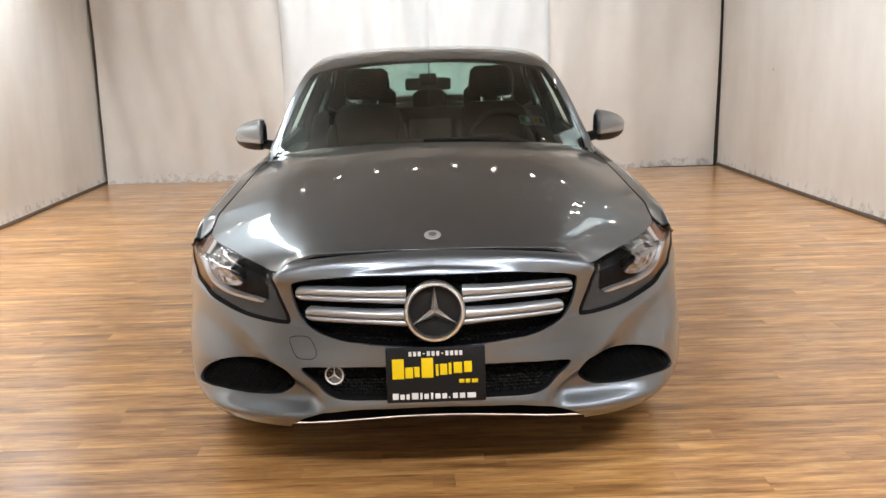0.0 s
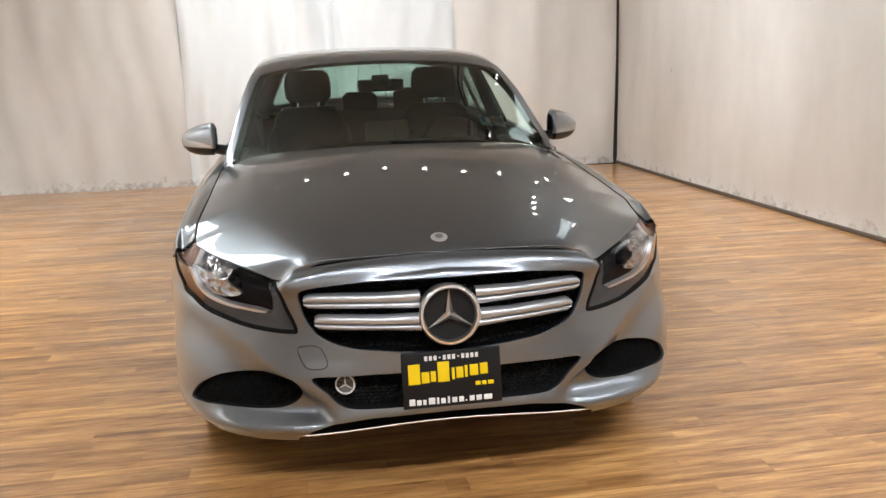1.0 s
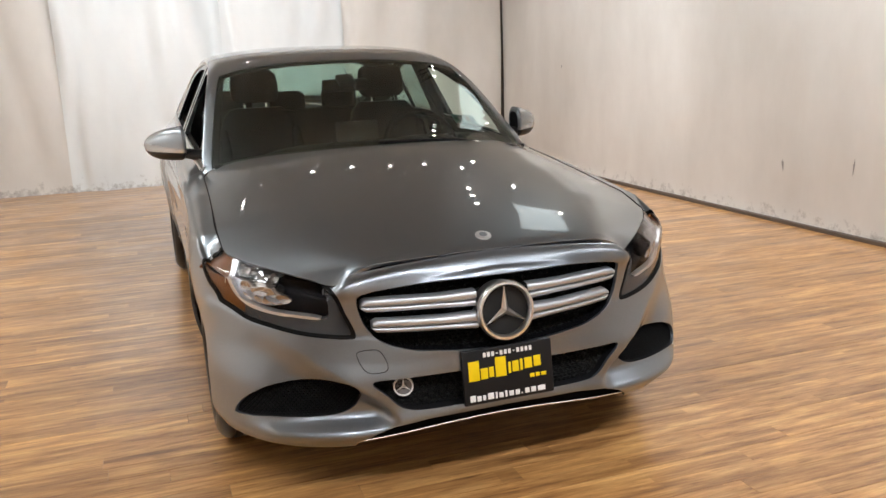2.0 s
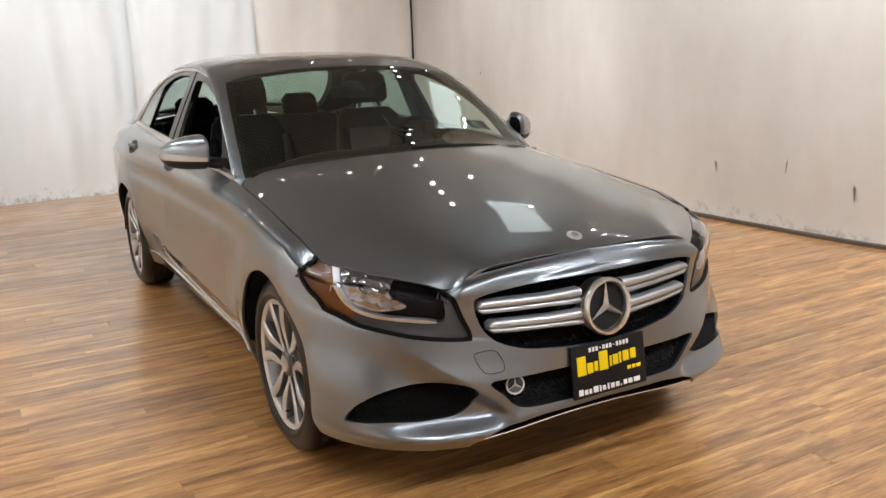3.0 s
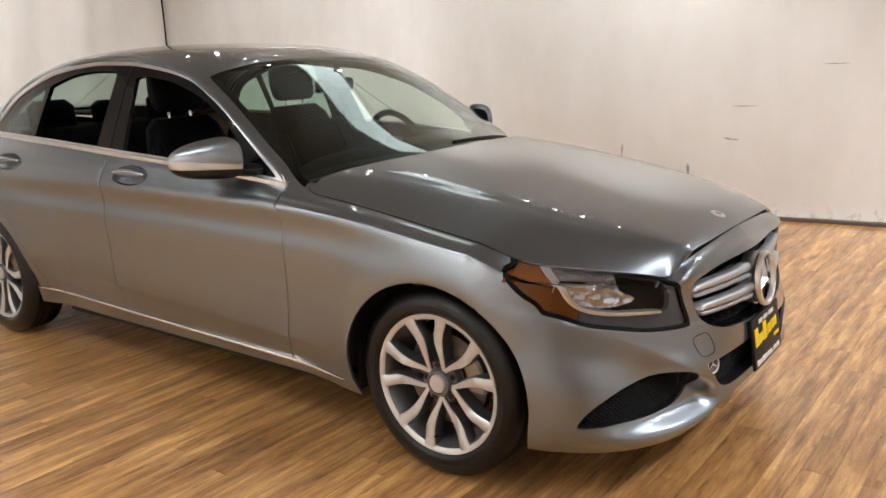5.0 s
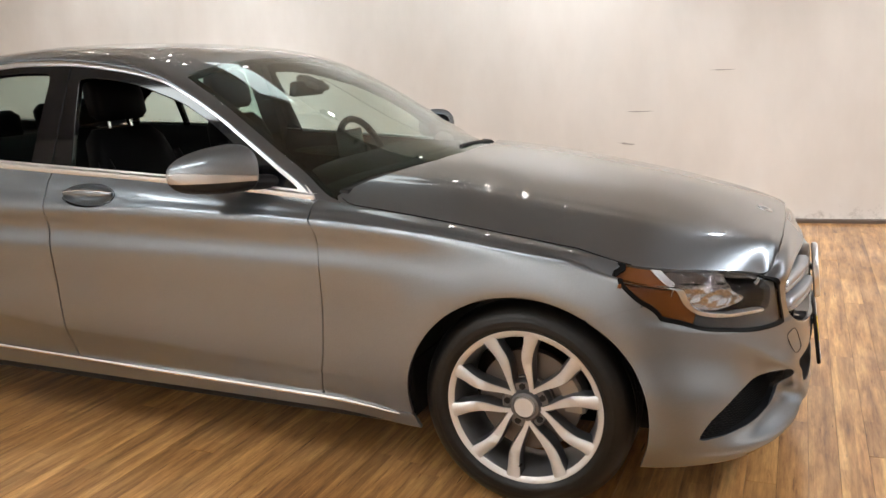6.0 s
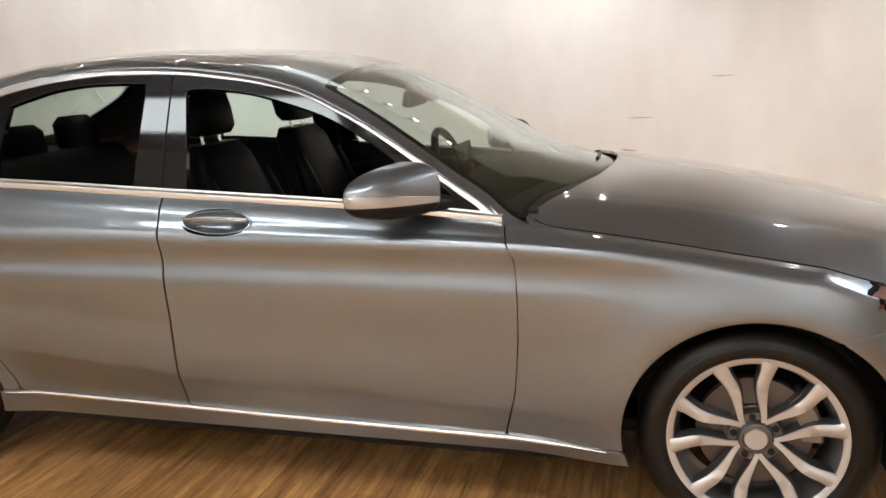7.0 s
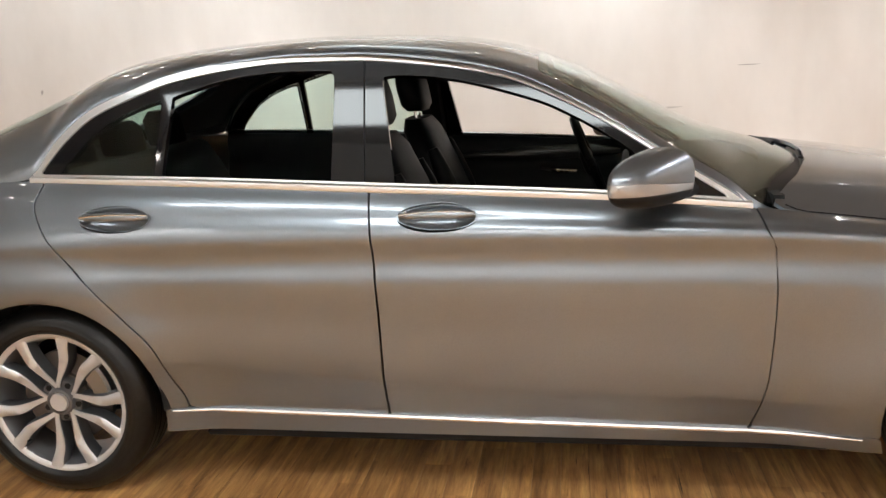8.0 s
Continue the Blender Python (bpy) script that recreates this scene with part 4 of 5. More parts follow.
slat(0.545, 0.552, 0.404, 0.052)


def emblem(name, centre, radius, mat, thick, parent, tilt=0.0):
    """A plain ring with three tapered arms."""
    bm = bmesh.new()
    seg = 64
    prof = [(1.03, 0.004), (1.02, -0.5), (0.98, -0.9), (0.9, -0.95), (0.845, -0.5), (0.84, 0.1), (0.93, 0.2)]
    rings = [[bm.verts.new((radius * r * math.sin(k * math.tau / seg), thick * y, radius * r * math.cos(k * math.tau / seg))) for k in range(seg)] for r, y in prof]
    for a, b in zip(rings, rings[1:] + rings[:1]):
        for k in range(seg):
            bm.faces.new((a[k], a[(k + 1) % seg], b[(k + 1) % seg], b[k]))
    for arm in range(3):
        ang = arm * math.tau / 3
        d, p = Vector((math.sin(ang), 0, math.cos(ang))), Vector((math.cos(ang), 0, -math.sin(ang)))
        tip = bm.verts.new(d * radius * 0.9 + Vector((0, -0.2 * thick, 0)))
        l, r = (bm.verts.new((0.11 * radius) * s * p * 1.15 + 0.065 * radius * d + Vector((0, 0.1 * thick, 0))) for s in (-1, 1))
        ridge = bm.verts.new(Vector((0, -0.8 * thick, 0)))
        bm.faces.new((l, ridge, tip)), bm.faces.new((ridge, r, tip)), bm.faces.new((l, tip, r))
    ob = part(name, bm, mat, parent, "silver ring badge with three arms", 35)
    ob.matrix_world = pose(*centre, tilt, 0, 0)
    return ob


STAR_Y = -0.770
ring = emblem("badge", (0, STAR_Y, 0.568), 0.092, SATIN, 0.018, car, -6)
bm = bmesh.new()
cyl(bm, (0, STAR_Y + 0.012, 0.568), (0, STAR_Y + 0.03, 0.567), 0.084, 0.084, 48)
thing_part("badge_back", bm, DARK, "black badge backing")
bm = bmesh.new()
cyl(bm, (0, STAR_Y + 0.016, 0.568), (0, STAR_Y + 0.06, 0.567), 0.091, 0.086, 48)
thing_part("badge_carrier", bm, SATIN)

# small round badge at the tip of the bonnet
bm = bmesh.new()
cyl(bm, (0, 0, -0.004), (0, 0, 0.002), 0.027, 0.026, 32)
cyl(bm, (0, 0, 0.002), (0, 0, 0.004), 0.026, 0.02, 32)
b = thing_part("bonnet_badge", bm, ALLOY, "small round silver bonnet badge")
b.matrix_world = pose(0, -0.606, 0.7735, 20, 0, 0)
bm = bmesh.new()
cyl(bm, (0, 0, 0.004), (0, 0, 0.005), 0.013, 0.013, 24)
b = thing_part("bonnet_badge_middle", bm, material("badge_grey", (0.25, 0.26, 0.28), 0.3, 0.6))
b.matrix_world = pose(0, -0.606, 0.7735, 20, 0, 0)

# front plate: black board with plain bars
plate = new("dealer_plate")
plate.parent = car
tagged(plate, "black advertising plate with yellow and white bars")
bm = bmesh.new()
box(bm, 0, 0, 0, 0.306, 0.012, 0.172, 0.004)
part("board", bm, BLACK, plate, "glossy black board")


def bars(name, mat, spans, z, label):
    for x, w, h, dz in spans:
        bm = bmesh.new()
        box(bm, x, -0.0072, z + dz, w, 0.0022, h, 0.0008)
        part(name, bm, mat, plate, label)


bars("number_bar", WHITE, [(-0.078 + 0.0142 * k, 0.0095 if k not in (3, 7) else 0.006, 0.0145 if k not in (3, 7) else 0.004, 0.0) for k in range(12)], 0.066, "row of small white bars")
bars("name_bar", YELLOW, [(-0.116, 0.036, 0.062, 0.004), (-0.082, 0.024, 0.034, -0.008), (-0.058, 0.016, 0.032, -0.006), (-0.026, 0.036, 0.062, 0.006), (0.004, 0.009, 0.036, -0.002), (0.024, 0.022, 0.034, 0.0), (0.044, 0.009, 0.036, 0.002), (0.068, 0.026, 0.034, 0.004), (0.099, 0.024, 0.034, 0.006)], 0.016, "large yellow bars")
bars("name_end_bar", YELLOW, [(0.079, 0.016, 0.012, 0), (0.098, 0.014, 0.012, 0), (0.119, 0.018, 0.012, 0)], -0.022, "small yellow bars")
bars("address_bar", WHITE, [(-0.126, 0.018, 0.02, 0.001), (-0.105, 0.014, 0.016, -0.001), (-0.088, 0.01, 0.016, -0.001), (-0.066, 0.02, 0.02, 0.001), (-0.047, 0.007, 0.02, 0), (-0.031, 0.014, 0.016, -0.001), (-0.014, 0.007, 0.02, 0), (0.004, 0.016, 0.016, -0.001), (0.025, 0.015, 0.016, -0.001), (0.04, 0.005, 0.005, -0.006), (0.058, 0.015, 0.016, -0.001), (0.08, 0.017, 0.016, -0.001), (0.108, 0.026, 0.016, -0.001)], -0.066, "row of white bars")
plate.matrix_world = pose(-0.002, -0.787, 0.372, -8, 0, 0.5)

# round cap with a ring in the lower intake
bm = bmesh.new()
cyl(bm, (0, 0.012, 0), (0, -0.012, 0), 0.033, 0.031, 40)
b = thing_part("round_cap", bm, material("cap_grey", (0.16, 0.15, 0.15), 0.4), "round grey cap in the air intake")
b.matrix_world = pose(-0.320, -0.704, 0.352, -6, 0, -14)
e2 = emblem("cap_ring", (-0.3235, -0.7185, 0.3535), 0.031, WHITE, 0.004, car, -6)
e2.matrix_world = pose(-0.3235, -0.7185, 0.3535, -6, 0, -14)

# tow-eye cover: a fine groove
loop = rounded([(-0.455, 0.478), (-0.40, 0.482), (-0.378, 0.452), (-0.375, 0.425), (-0.395, 0.415), (-0.435, 0.418), (-0.455, 0.45)], 6)
bm = bmesh.new()
tube(bm, [(x, nose_y(x, z) - 0.0004, z) for x, z in loop], 0.0014, 5, True)
thing_part("tow_cover", bm, BLACK, "outline of the tow-eye cover")

# lower lip: black slot floor and a thin bright edge
lip = [(x, -0.715 + 0.30 * max(0, abs(x) - 0.3) ** 2 + 0.02, z) for x, z in zip(np.linspace(-0.49, 0.49, 41), 0.192 + 0.008 * np.cos(np.linspace(-3.1, 3.1, 41)))]
bm = bmesh.new()
tube(bm, lip, 0.0038, 8)
thing_part("chin_trim", bm, CHROME, "thin bright chin strip")
bm = bmesh.new()
rows = [[bm.verts.new((x, y + dy, z + dz)) for dy, dz in ((0.0, 0.0), (0.05, 0.05), (0.07, 0.10), (0.4, 0.10))] for x, y, z in lip]
for a, b in zip(rows, rows[1:]):
    for i in range(3):
        bm.faces.new((a[i], a[i + 1], b[i + 1], b[i]))
bmesh.ops.solidify(bm, geom=bm.faces[:], thickness=0.006)
thing_part("chin_panel", bm, BLACK, "black lower chin panel")


# headlights
def headlight(s):
    h = new("headlight")
    h.parent = car
    tagged(h, "clear headlight with chrome reflectors and an amber marker")
    lens = keep(BODY, head_d - 0.001)
    mirror = s < 0
    out = Sheet(lens.v - lens.n * 0.001, lens.n, lens.t, lens.q)
    ob = panel("lens", out, LENS, h, depth=0.003, mirror=mirror, back=True)
    ob.visible_shadow = False
    back = keep(BODY, head_d - 0.001)
    set_back = 0.09 * np.clip(inside(back.v[:, [0, 2]], rounded(HEAD, 6)) / 0.03 + 0.35, 0.2, 1)[:, None]
    panel("bowl", Sheet(back.v + set_back * (-0.25, 1.0, -0.25), back.n, back.t, back.q), DARKBOWL, h, "dark grey headlight housing", depth=0.0, mirror=mirror)
    # dark border under the lens
    edge = keep(BODY, np.minimum(head_d + 0.002, 0.008 - head_d))
    panel("border", Sheet(edge.v + edge.n * 0.0012, edge.n, edge.t, edge.q), LAMP_BLACK, h, "black lens border", depth=0.008, mirror=mirror)
    # the window of the lamp, with a bright rim round it: outlines in (run along the lamp, height)
    win = inside(RUN, rounded([(0.085, 0.80), (0.095, 0.733), (0.123, 0.687), (0.15, 0.640), (0.192, 0.609), (0.255, 0.591), (0.35, 0.580), (0.44, 0.575), (0.475, 0.584), (0.477, 0.637), (0.455, 0.68), (0.43, 0.80)], 6))
    wide = 0.008 + 0.014 * np.clip((0.17 - RUN[:, 0]) / 0.05, 0, 1)
    rim = keep(BODY, np.minimum.reduce([head_d - 0.008, win + 0.0005, wide - win, 0.452 - RUN[:, 0]]))
    panel("lamp_rim", Sheet(rim.v - rim.n * 0.008, rim.n, rim.t, rim.q), GUIDE, h, "bright rim inside the headlight", depth=0.02, mirror=mirror)
    # amber marker along the outer end, dark strip along the lower edge
    split = 0.185 - RUN[:, 0] - 0.3 * (0.60 - RUN[:, 1])
    a = keep(BODY, np.minimum.reduce([head_d - 0.009, -win, split]))
    panel("marker", Sheet(a.v - a.n * 0.010, a.n, a.t, a.q), AMBER, h, "amber side marker", depth=0.02, mirror=mirror)
    low = keep(BODY, np.minimum.reduce([head_d - 0.009, -win, -split - 0.004]))
    panel("lower_strip", Sheet(low.v - low.n * 0.010, low.n, low.t, low.q), GREYBOWL, h, "smoke grey strip", depth=0.02, mirror=mirror)
    # chrome plate round the lamps
    plate_d = np.minimum.reduce([head_d - 0.008, win - 0.010, inside(RUN, rounded([(0.11, 0.76), (0.13, 0.69), (0.16, 0.645), (0.20, 0.622), (0.26, 0.610), (0.335, 0.618), (0.36, 0.632), (0.31, 0.66), (0.285, 0.72)], 5))])
    rp = keep(BODY, plate_d)
    panel("reflector_plate", Sheet(rp.v + np.array((-0.014, 0.016, 0.0)), rp.n, rp.t, rp.q), FACETED, h, "faceted chrome reflector", depth=0.012, mirror=mirror)
    # dark dome of the projector inside the plate
    near = np.where(head_d > -0.01, (RUN[:, 0] - 0.30) ** 2 + (RUN[:, 1] - 0.645) ** 2, 9)
    p = BODY.v[int(np.argmin(near))]
    bm = bmesh.new()
    bmesh.ops.create_uvsphere(bm, u_segments=24, v_segments=14, radius=0.032)
    bmesh.ops.transform(bm, matrix=Matrix.Translation((s * (p[0] - 0.035), p[1] + 0.055, p[2] - 0.008)), verts=bm.verts[:])
    part("projector", bm, GLOSS, h, "dark glossy projector dome")


FACETED = material("faceted_chrome", (0.4, 0.4, 0.41), 0.08, 1)
ft, fb = nodes_of(FACETED)
vor = ft.nodes.new("ShaderNodeTexVoronoi")
vor.inputs["Scale"].default_value = 26
ft.links.new(coords(ft, (1, 1, 1.6)), vor.inputs["Vector"])
bump(ft, fb, vor.outputs["Distance"], 0.7, 0.02)
DARKBOWL = material("lamp_depth", (0.008, 0.008, 0.009), 0.5, 0, Specular_IOR_Level=0.15)
LAMP_BLACK = material("lamp_black", (0.003, 0.003, 0.003), 0.6, 0, Specular_IOR_Level=0.1)
GUIDE = material("light_guide", (0.6, 0.6, 0.61), 0.3, 0.9)
GREYBOWL = material("lamp_housing", (0.05, 0.05, 0.05), 0.5, 0, Specular_IOR_Level=0.1)
both_sides(headlight)


DISC = material("disc_iron", (0.16, 0.14, 0.125), 0.45, 0.8)


# wheels
def ring_faces(bm, profile, seg=72):
    """A turned body about the x axis: profile of (x, r)."""
    rings = [[bm.verts.new((x, r * math.cos(k * math.tau / seg), r * math.sin(k * math.tau / seg))) for k in range(seg)] for x, r in profile]
    for a, b in zip(rings, rings[1:]):
        for k in range(seg):
            bm.faces.new((a[k], a[(k + 1) % seg], b[(k + 1) % seg], b[k]))


def wheel():
    """Outside towards +x, hub at the origin, tyre wall at x = 0."""
    w = new("wheel")
    tagged(w, "black tyre on a five-twin-spoke silver alloy rim")
    bm = bmesh.new()
    R = TYRE_R
    prof = [(-0.19, 0.215), (-0.208, 0.25), (-0.205, 0.29), (-0.185, R - 0.007), (-0.165, R)]
    for g in (-0.15, -0.12, -0.085, -0.05):
        prof += [(g - 0.004, R), (g - 0.003, R - 0.007), (g + 0.003, R - 0.007), (g + 0.004, R)]
    prof += [(-0.036, R - 0.002), (-0.022, R - 0.009), (-0.012, R - 0.019), (-0.004, 0.289), (0.002, 0.278), (0.002, 0.274), (0.0035, 0.272), (0.0045, 0.264), (0.003, 0.256), (0.0035, 0.2545), (-0.001, 0.246), (-0.007, 0.2405), (-0.014, 0.230), (-0.03, 0.222)]
    ring_faces(bm, prof)
    part("tyre", bm, RUBBER, w, "black rubber tyre", 60)
    bm = bmesh.new()
    ring_faces(bm, [(-0.19, 0.224), (-0.17, 0.205), (-0.10, 0.198), (-0.06, 0.205), (-0.03, 0.213), (-0.016, 0.2185)])
    part("barrel", bm, material("barrel_alloy", (0.34, 0.34, 0.35), 0.3, 0.8), w, "grey inner barrel of the rim")
    bm = bmesh.new()
    ring_faces(bm, [(-0.016, 0.2185), (-0.009, 0.228), (-0.008, 0.236), (-0.012, 0.2385), (-0.02, 0.236)])
    part("rim", bm, ALLOY, w, "machined silver rim")
    for arm in range(5):
        for s in (-1, 1):
            rr = np.array([0.040, 0.065, 0.09, 0.12, 0.145, 0.17, 0.195, 0.224])
            off = s * np.array([0.027, 0.0305, 0.0315, 0.033, 0.0365, 0.045, 0.058, 0.0685])
            wid = np.array([0.0072, 0.0082, 0.0102, 0.0138, 0.0165, 0.0188, 0.021, 0.0245])
            dep = np.array([-0.030, -0.026, -0.0225, -0.0185, -0.015, -0.0125, -0.0105, -0.0095])
            qs = np.linspace(0.040, 0.224, 20)
            off, wid, dep = (spline(list(zip(rr, a)), qs) for a in (off, wid, dep))
            a0 = arm * math.tau / 5
            c, n = math.cos(a0), math.sin(a0)
            for nm, mat, prof in (("spoke", ALLOY, [(-1, -0.004), (-0.86, 0.0), (0.86, 0.0), (1, -0.004)]), ("spoke_side", ALLOY_DARK, [(1, -0.0042), (1.12, -0.010), (1.3, -0.028), (1.1, -0.05), (-1.1, -0.05), (-1.3, -0.028), (-1.12, -0.010), (-1, -0.0042)])):
                bm = bmesh.new()
                rows = [[bm.verts.new((x0 + dx, (o + k * h) * c - r * n, (o + k * h) * n + r * c)) for k, dx in prof] for r, o, h, x0 in zip(qs, off, wid, dep)]
                for p, q in zip(rows, rows[1:]):
                    for i in range(len(prof) - 1):
                        bm.faces.new((p[i], p[i + 1], q[i + 1], q[i]))
                part(nm, bm, mat, w, "machined silver spoke" if nm == "spoke" else "grey painted spoke side", 60)
    bm = bmesh.new()
    ring_faces(bm, [(-0.075, 0.080), (-0.045, 0.076), (-0.036, 0.070), (-0.036, 0.050), (-0.028, 0.046), (-0.021, 0.043), (-0.019, 0.036), (-0.022, 0.034), (-0.022, 0.0005)], 48)
    part("hub", bm, ALLOY_DARK, w)
    bm = bmesh.new()
    cyl(bm, (-0.024, 0, 0), (-0.015, 0, 0), 0.032, 0.029, 40)
    part("hub_cap", bm, ALLOY, w, "silver round hub cap")
    for k in range(5):
        a = -k * math.tau / 5
        bm = bmesh.new()
        cyl(bm, (-0.06, 0.058 * math.sin(a), 0.058 * math.cos(a)), (-0.033, 0.058 * math.sin(a), 0.058 * math.cos(a)), 0.0105, 0.0105, 6)
        part("wheel_bolt", bm, BLACK, w, "dark wheel bolt")
    bm = bmesh.new()
    cyl(bm, (-0.03, 0.19 * math.sin(3.4), 0.19 * math.cos(3.4)), (-0.012, 0.188 * math.sin(3.4), 0.188 * math.cos(3.4)), 0.004, 0.003, 10)
    part("valve", bm, BLACK, w)
    return w


def brake(x, y):
    """Disc and caliper inside a wheel."""
    s = 1 if x > 0 else -1
    bm = bmesh.new()
    ring_faces(bm, [(-0.075, 0.155), (-0.105, 0.155), (-0.105, 0.08), (-0.075, 0.08), (-0.075, 0.155)], 56)
    ring_faces(bm, [(-0.10, 0.08), (-0.06, 0.08), (-0.055, 0.07), (-0.055, 0.01)], 40)
    for k in range(24):
        a = k * math.tau / 24
        cyl(bm, (-0.074, 0.12 * math.sin(a), 0.12 * math.cos(a)), (-0.0735, 0.12 * math.sin(a), 0.12 * math.cos(a)), 0.004, 0.004, 6)
    d = thing_part("brake_disc", bm, DISC, "steel brake disc")
    d.matrix_world = pose(x, y, HUB_Z, 0, 0, 0 if s > 0 else 180)
    bm = bmesh.new()
    loft(bm, [[(x0, r * math.sin(a), r * math.cos(a)) for x0, r in ((-0.112, 0.118), (-0.112, 0.168), (-0.105, 0.176), (-0.045, 0.176), (-0.036, 0.168), (-0.036, 0.118))] for a in np.linspace(0.7, 1.62, 12)])
    c = thing_part("brake_caliper", bm, IRON, "grey brake caliper")
    c.matrix_world = pose(x, y, HUB_Z, 0, 0, 0 if s > 0 else 180)


first = wheel()
spots = [(-0.852, 0.0, 10.0), (-0.864, WHEELBASE, -29), (0.852, 0.0, 15), (0.864, WHEELBASE, 40)]
for k, (x, y, turn) in enumerate(spots):
    m = Matrix.Translation((x, y, HUB_Z - 0.002)) @ pose(0, 0, 0, 0, 0, 0 if x > 0 else 180) @ pose(0, 0, 0, turn, 0, 0)
    if k == 0:
        w = first
        w.matrix_world = m
    else:
        w = copy_thing(first, m)
    w.parent = car
    brake(x, y)


# wheel wells and underbody
def well(x, y):
    s = 1 if x > 0 else -1
    bm = bmesh.new()
    n = 40
    rows = []
    for r, xx in ((0.350, 0.862), (0.362, 0.845), (0.375, 0.80), (0.375, 0.56), (0.0, 0.56)):
        rows.append([bm.verts.new((s * xx, y - 0.004 + max(r, 0.001) / 0.955 * math.cos(a), HUB_Z + max(r, 0.001) * math.sin(a))) for a in np.linspace(-0.05, math.pi + 0.05, n)])
    for a, b in zip(rows, rows[1:]):
        for k in range(n - 1):
            bm.faces.new((a[k], a[k + 1], b[k + 1], b[k]))
    thing_part("wheel_arch_liner", bm, DARK, "black wheel arch liner", sharp=60)


for x, y, _ in spots:
    well(x, y)
bm = bmesh.new()
box(bm, 0, 1.42, 0.185, 1.46, 1.96, 0.07, 0.01)
box(bm, 0, -0.35, 0.18, 1.1, 0.55, 0.04, 0.01)
box(bm, 0, 0.0, 0.2, 1.1, 0.8, 0.05, 0.01)
box(bm, 0, 3.3, 0.26, 1.1, 1.1, 0.05, 0.01)
for s in (-1, 1):
    box(bm, s * 0.66, 0.385, 0.30, 0.25, 0.02, 0.19, 0.005)
    box(bm, s * 0.67, -0.372, 0.27, 0.24, 0.02, 0.20, 0.005)
    box(bm, s * 0.66, 2.455, 0.31, 0.25, 0.02, 0.19, 0.005)
    box(bm, s * 0.66, 3.225, 0.29, 0.25, 0.02, 0.18, 0.005)
thing_part("underbody", bm, DARK, "black underbody")
bm = bmesh.new()
for y in (0, WHEELBASE):
    cyl(bm, (-0.78, y, HUB_Z), (0.78, y, HUB_Z), 0.035, 0.035, 12)
thing_part("axle", bm, IRON)
# unseen box added to close the engine bay, so that no light falls through
bm = bmesh.new()
box(bm, 0, 0.0, 0.48, 1.04, 0.9, 0.36)
thing_part("bay_light_block", bm, DARK)


# sill strip
def sill_strip(s):
    bm = bmesh.new()
    ys = np.linspace(0.40, 2.45, 40)
    pts = []
    for y in ys:
        z = float(np.interp(y, sill_y, sill_z)) - 0.004
        pts.append((s * (flank_x(y, z) + 0.004), y, z))
    tube(bm, pts, lambda t: 0.0085 * min(1, 8 * t + 0.25, 8 * (1 - t) + 0.25), 8)
    thing_part("sill_strip", bm, CHROME, "bright sill strip")


both_sides(sill_strip)


# door handles in oval hollows
def handle(s, y, z):
    x = flank_x(y, z)
    lean = math.degrees(math.atan2(flank_x(y, z - 0.03) - flank_x(y, z + 0.03), 0.06))
    m = Matrix.Translation((s * x, y, z)) @ pose(0, 0, 0, 0, -s * lean, 0)
    n = 40
    bm = bmesh.new()
    rings = []
    for r, dx in ((1.0, 0.0022), (0.95, 0.002), (0.9, -0.006), (0.7, -0.028), (0.25, -0.036)):
        rings.append([bm.verts.new((s * dx, 0.118 * r * math.cos(a), 0.039 * r * math.sin(a) * (1 - 0.12 * math.cos(a)))) for a in np.arange(n) * math.tau / n])
    for a, b in zip(rings, rings[1:]):
        for k in range(n):
            bm.faces.new((a[k], a[(k + 1) % n], b[(k + 1) % n], b[k]))
    bm.faces.new(rings[-1])
    bmesh.ops.transform(bm, matrix=m, verts=bm.verts[:])
    thing_part("handle_recess", bm, PAINT, "oval grip hollow behind the door handle")
    bm = bmesh.new()
    rows = []
    for k in range(21):
        t = -1 + 0.1 * k
        half = 0.0135 * (1 - 0.55 * abs(t) ** 3)
        bow = 0.016 * (1 - t * t) + 0.004
        rows.append([bm.verts.new((s * (bow + dx), 0.110 * t, half * dz + 0.004)) for dx, dz in ((-0.006, -0.8), (0.002, -1), (0.008, -0.55), (0.009, 0.1), (0.005, 0.9), (-0.004, 1.0))])
    for a, b in zip(rows, rows[1:]):
        for i in range(6):
            bm.faces.new((a[i], a[(i + 1) % 6], b[(i + 1) % 6], b[i]))
    bm.faces.new(rows[0]), bm.faces.new(rows[-1])
    bmesh.ops.transform(bm, matrix=m, verts=bm.verts[:])
    thing_part("door_handle", bm, PAINT, "grey door handle with a bright edge", sharp=50)
    bm = bmesh.new()
    tube(bm, [(s * (0.016 * (1 - t * t) + 0.0125), 0.108 * t, 0.006 - 0.002 * t) for t in np.linspace(-1, 1, 21)], 0.0028, 6)
    bmesh.ops.transform(bm, matrix=m, verts=bm.verts[:])
    thing_part("handle_strip", bm, CHROME, "bright handle strip")


for s in (1, -1):
    handle(s, 1.572, 0.896)
    handle(s, 2.555, 0.909)


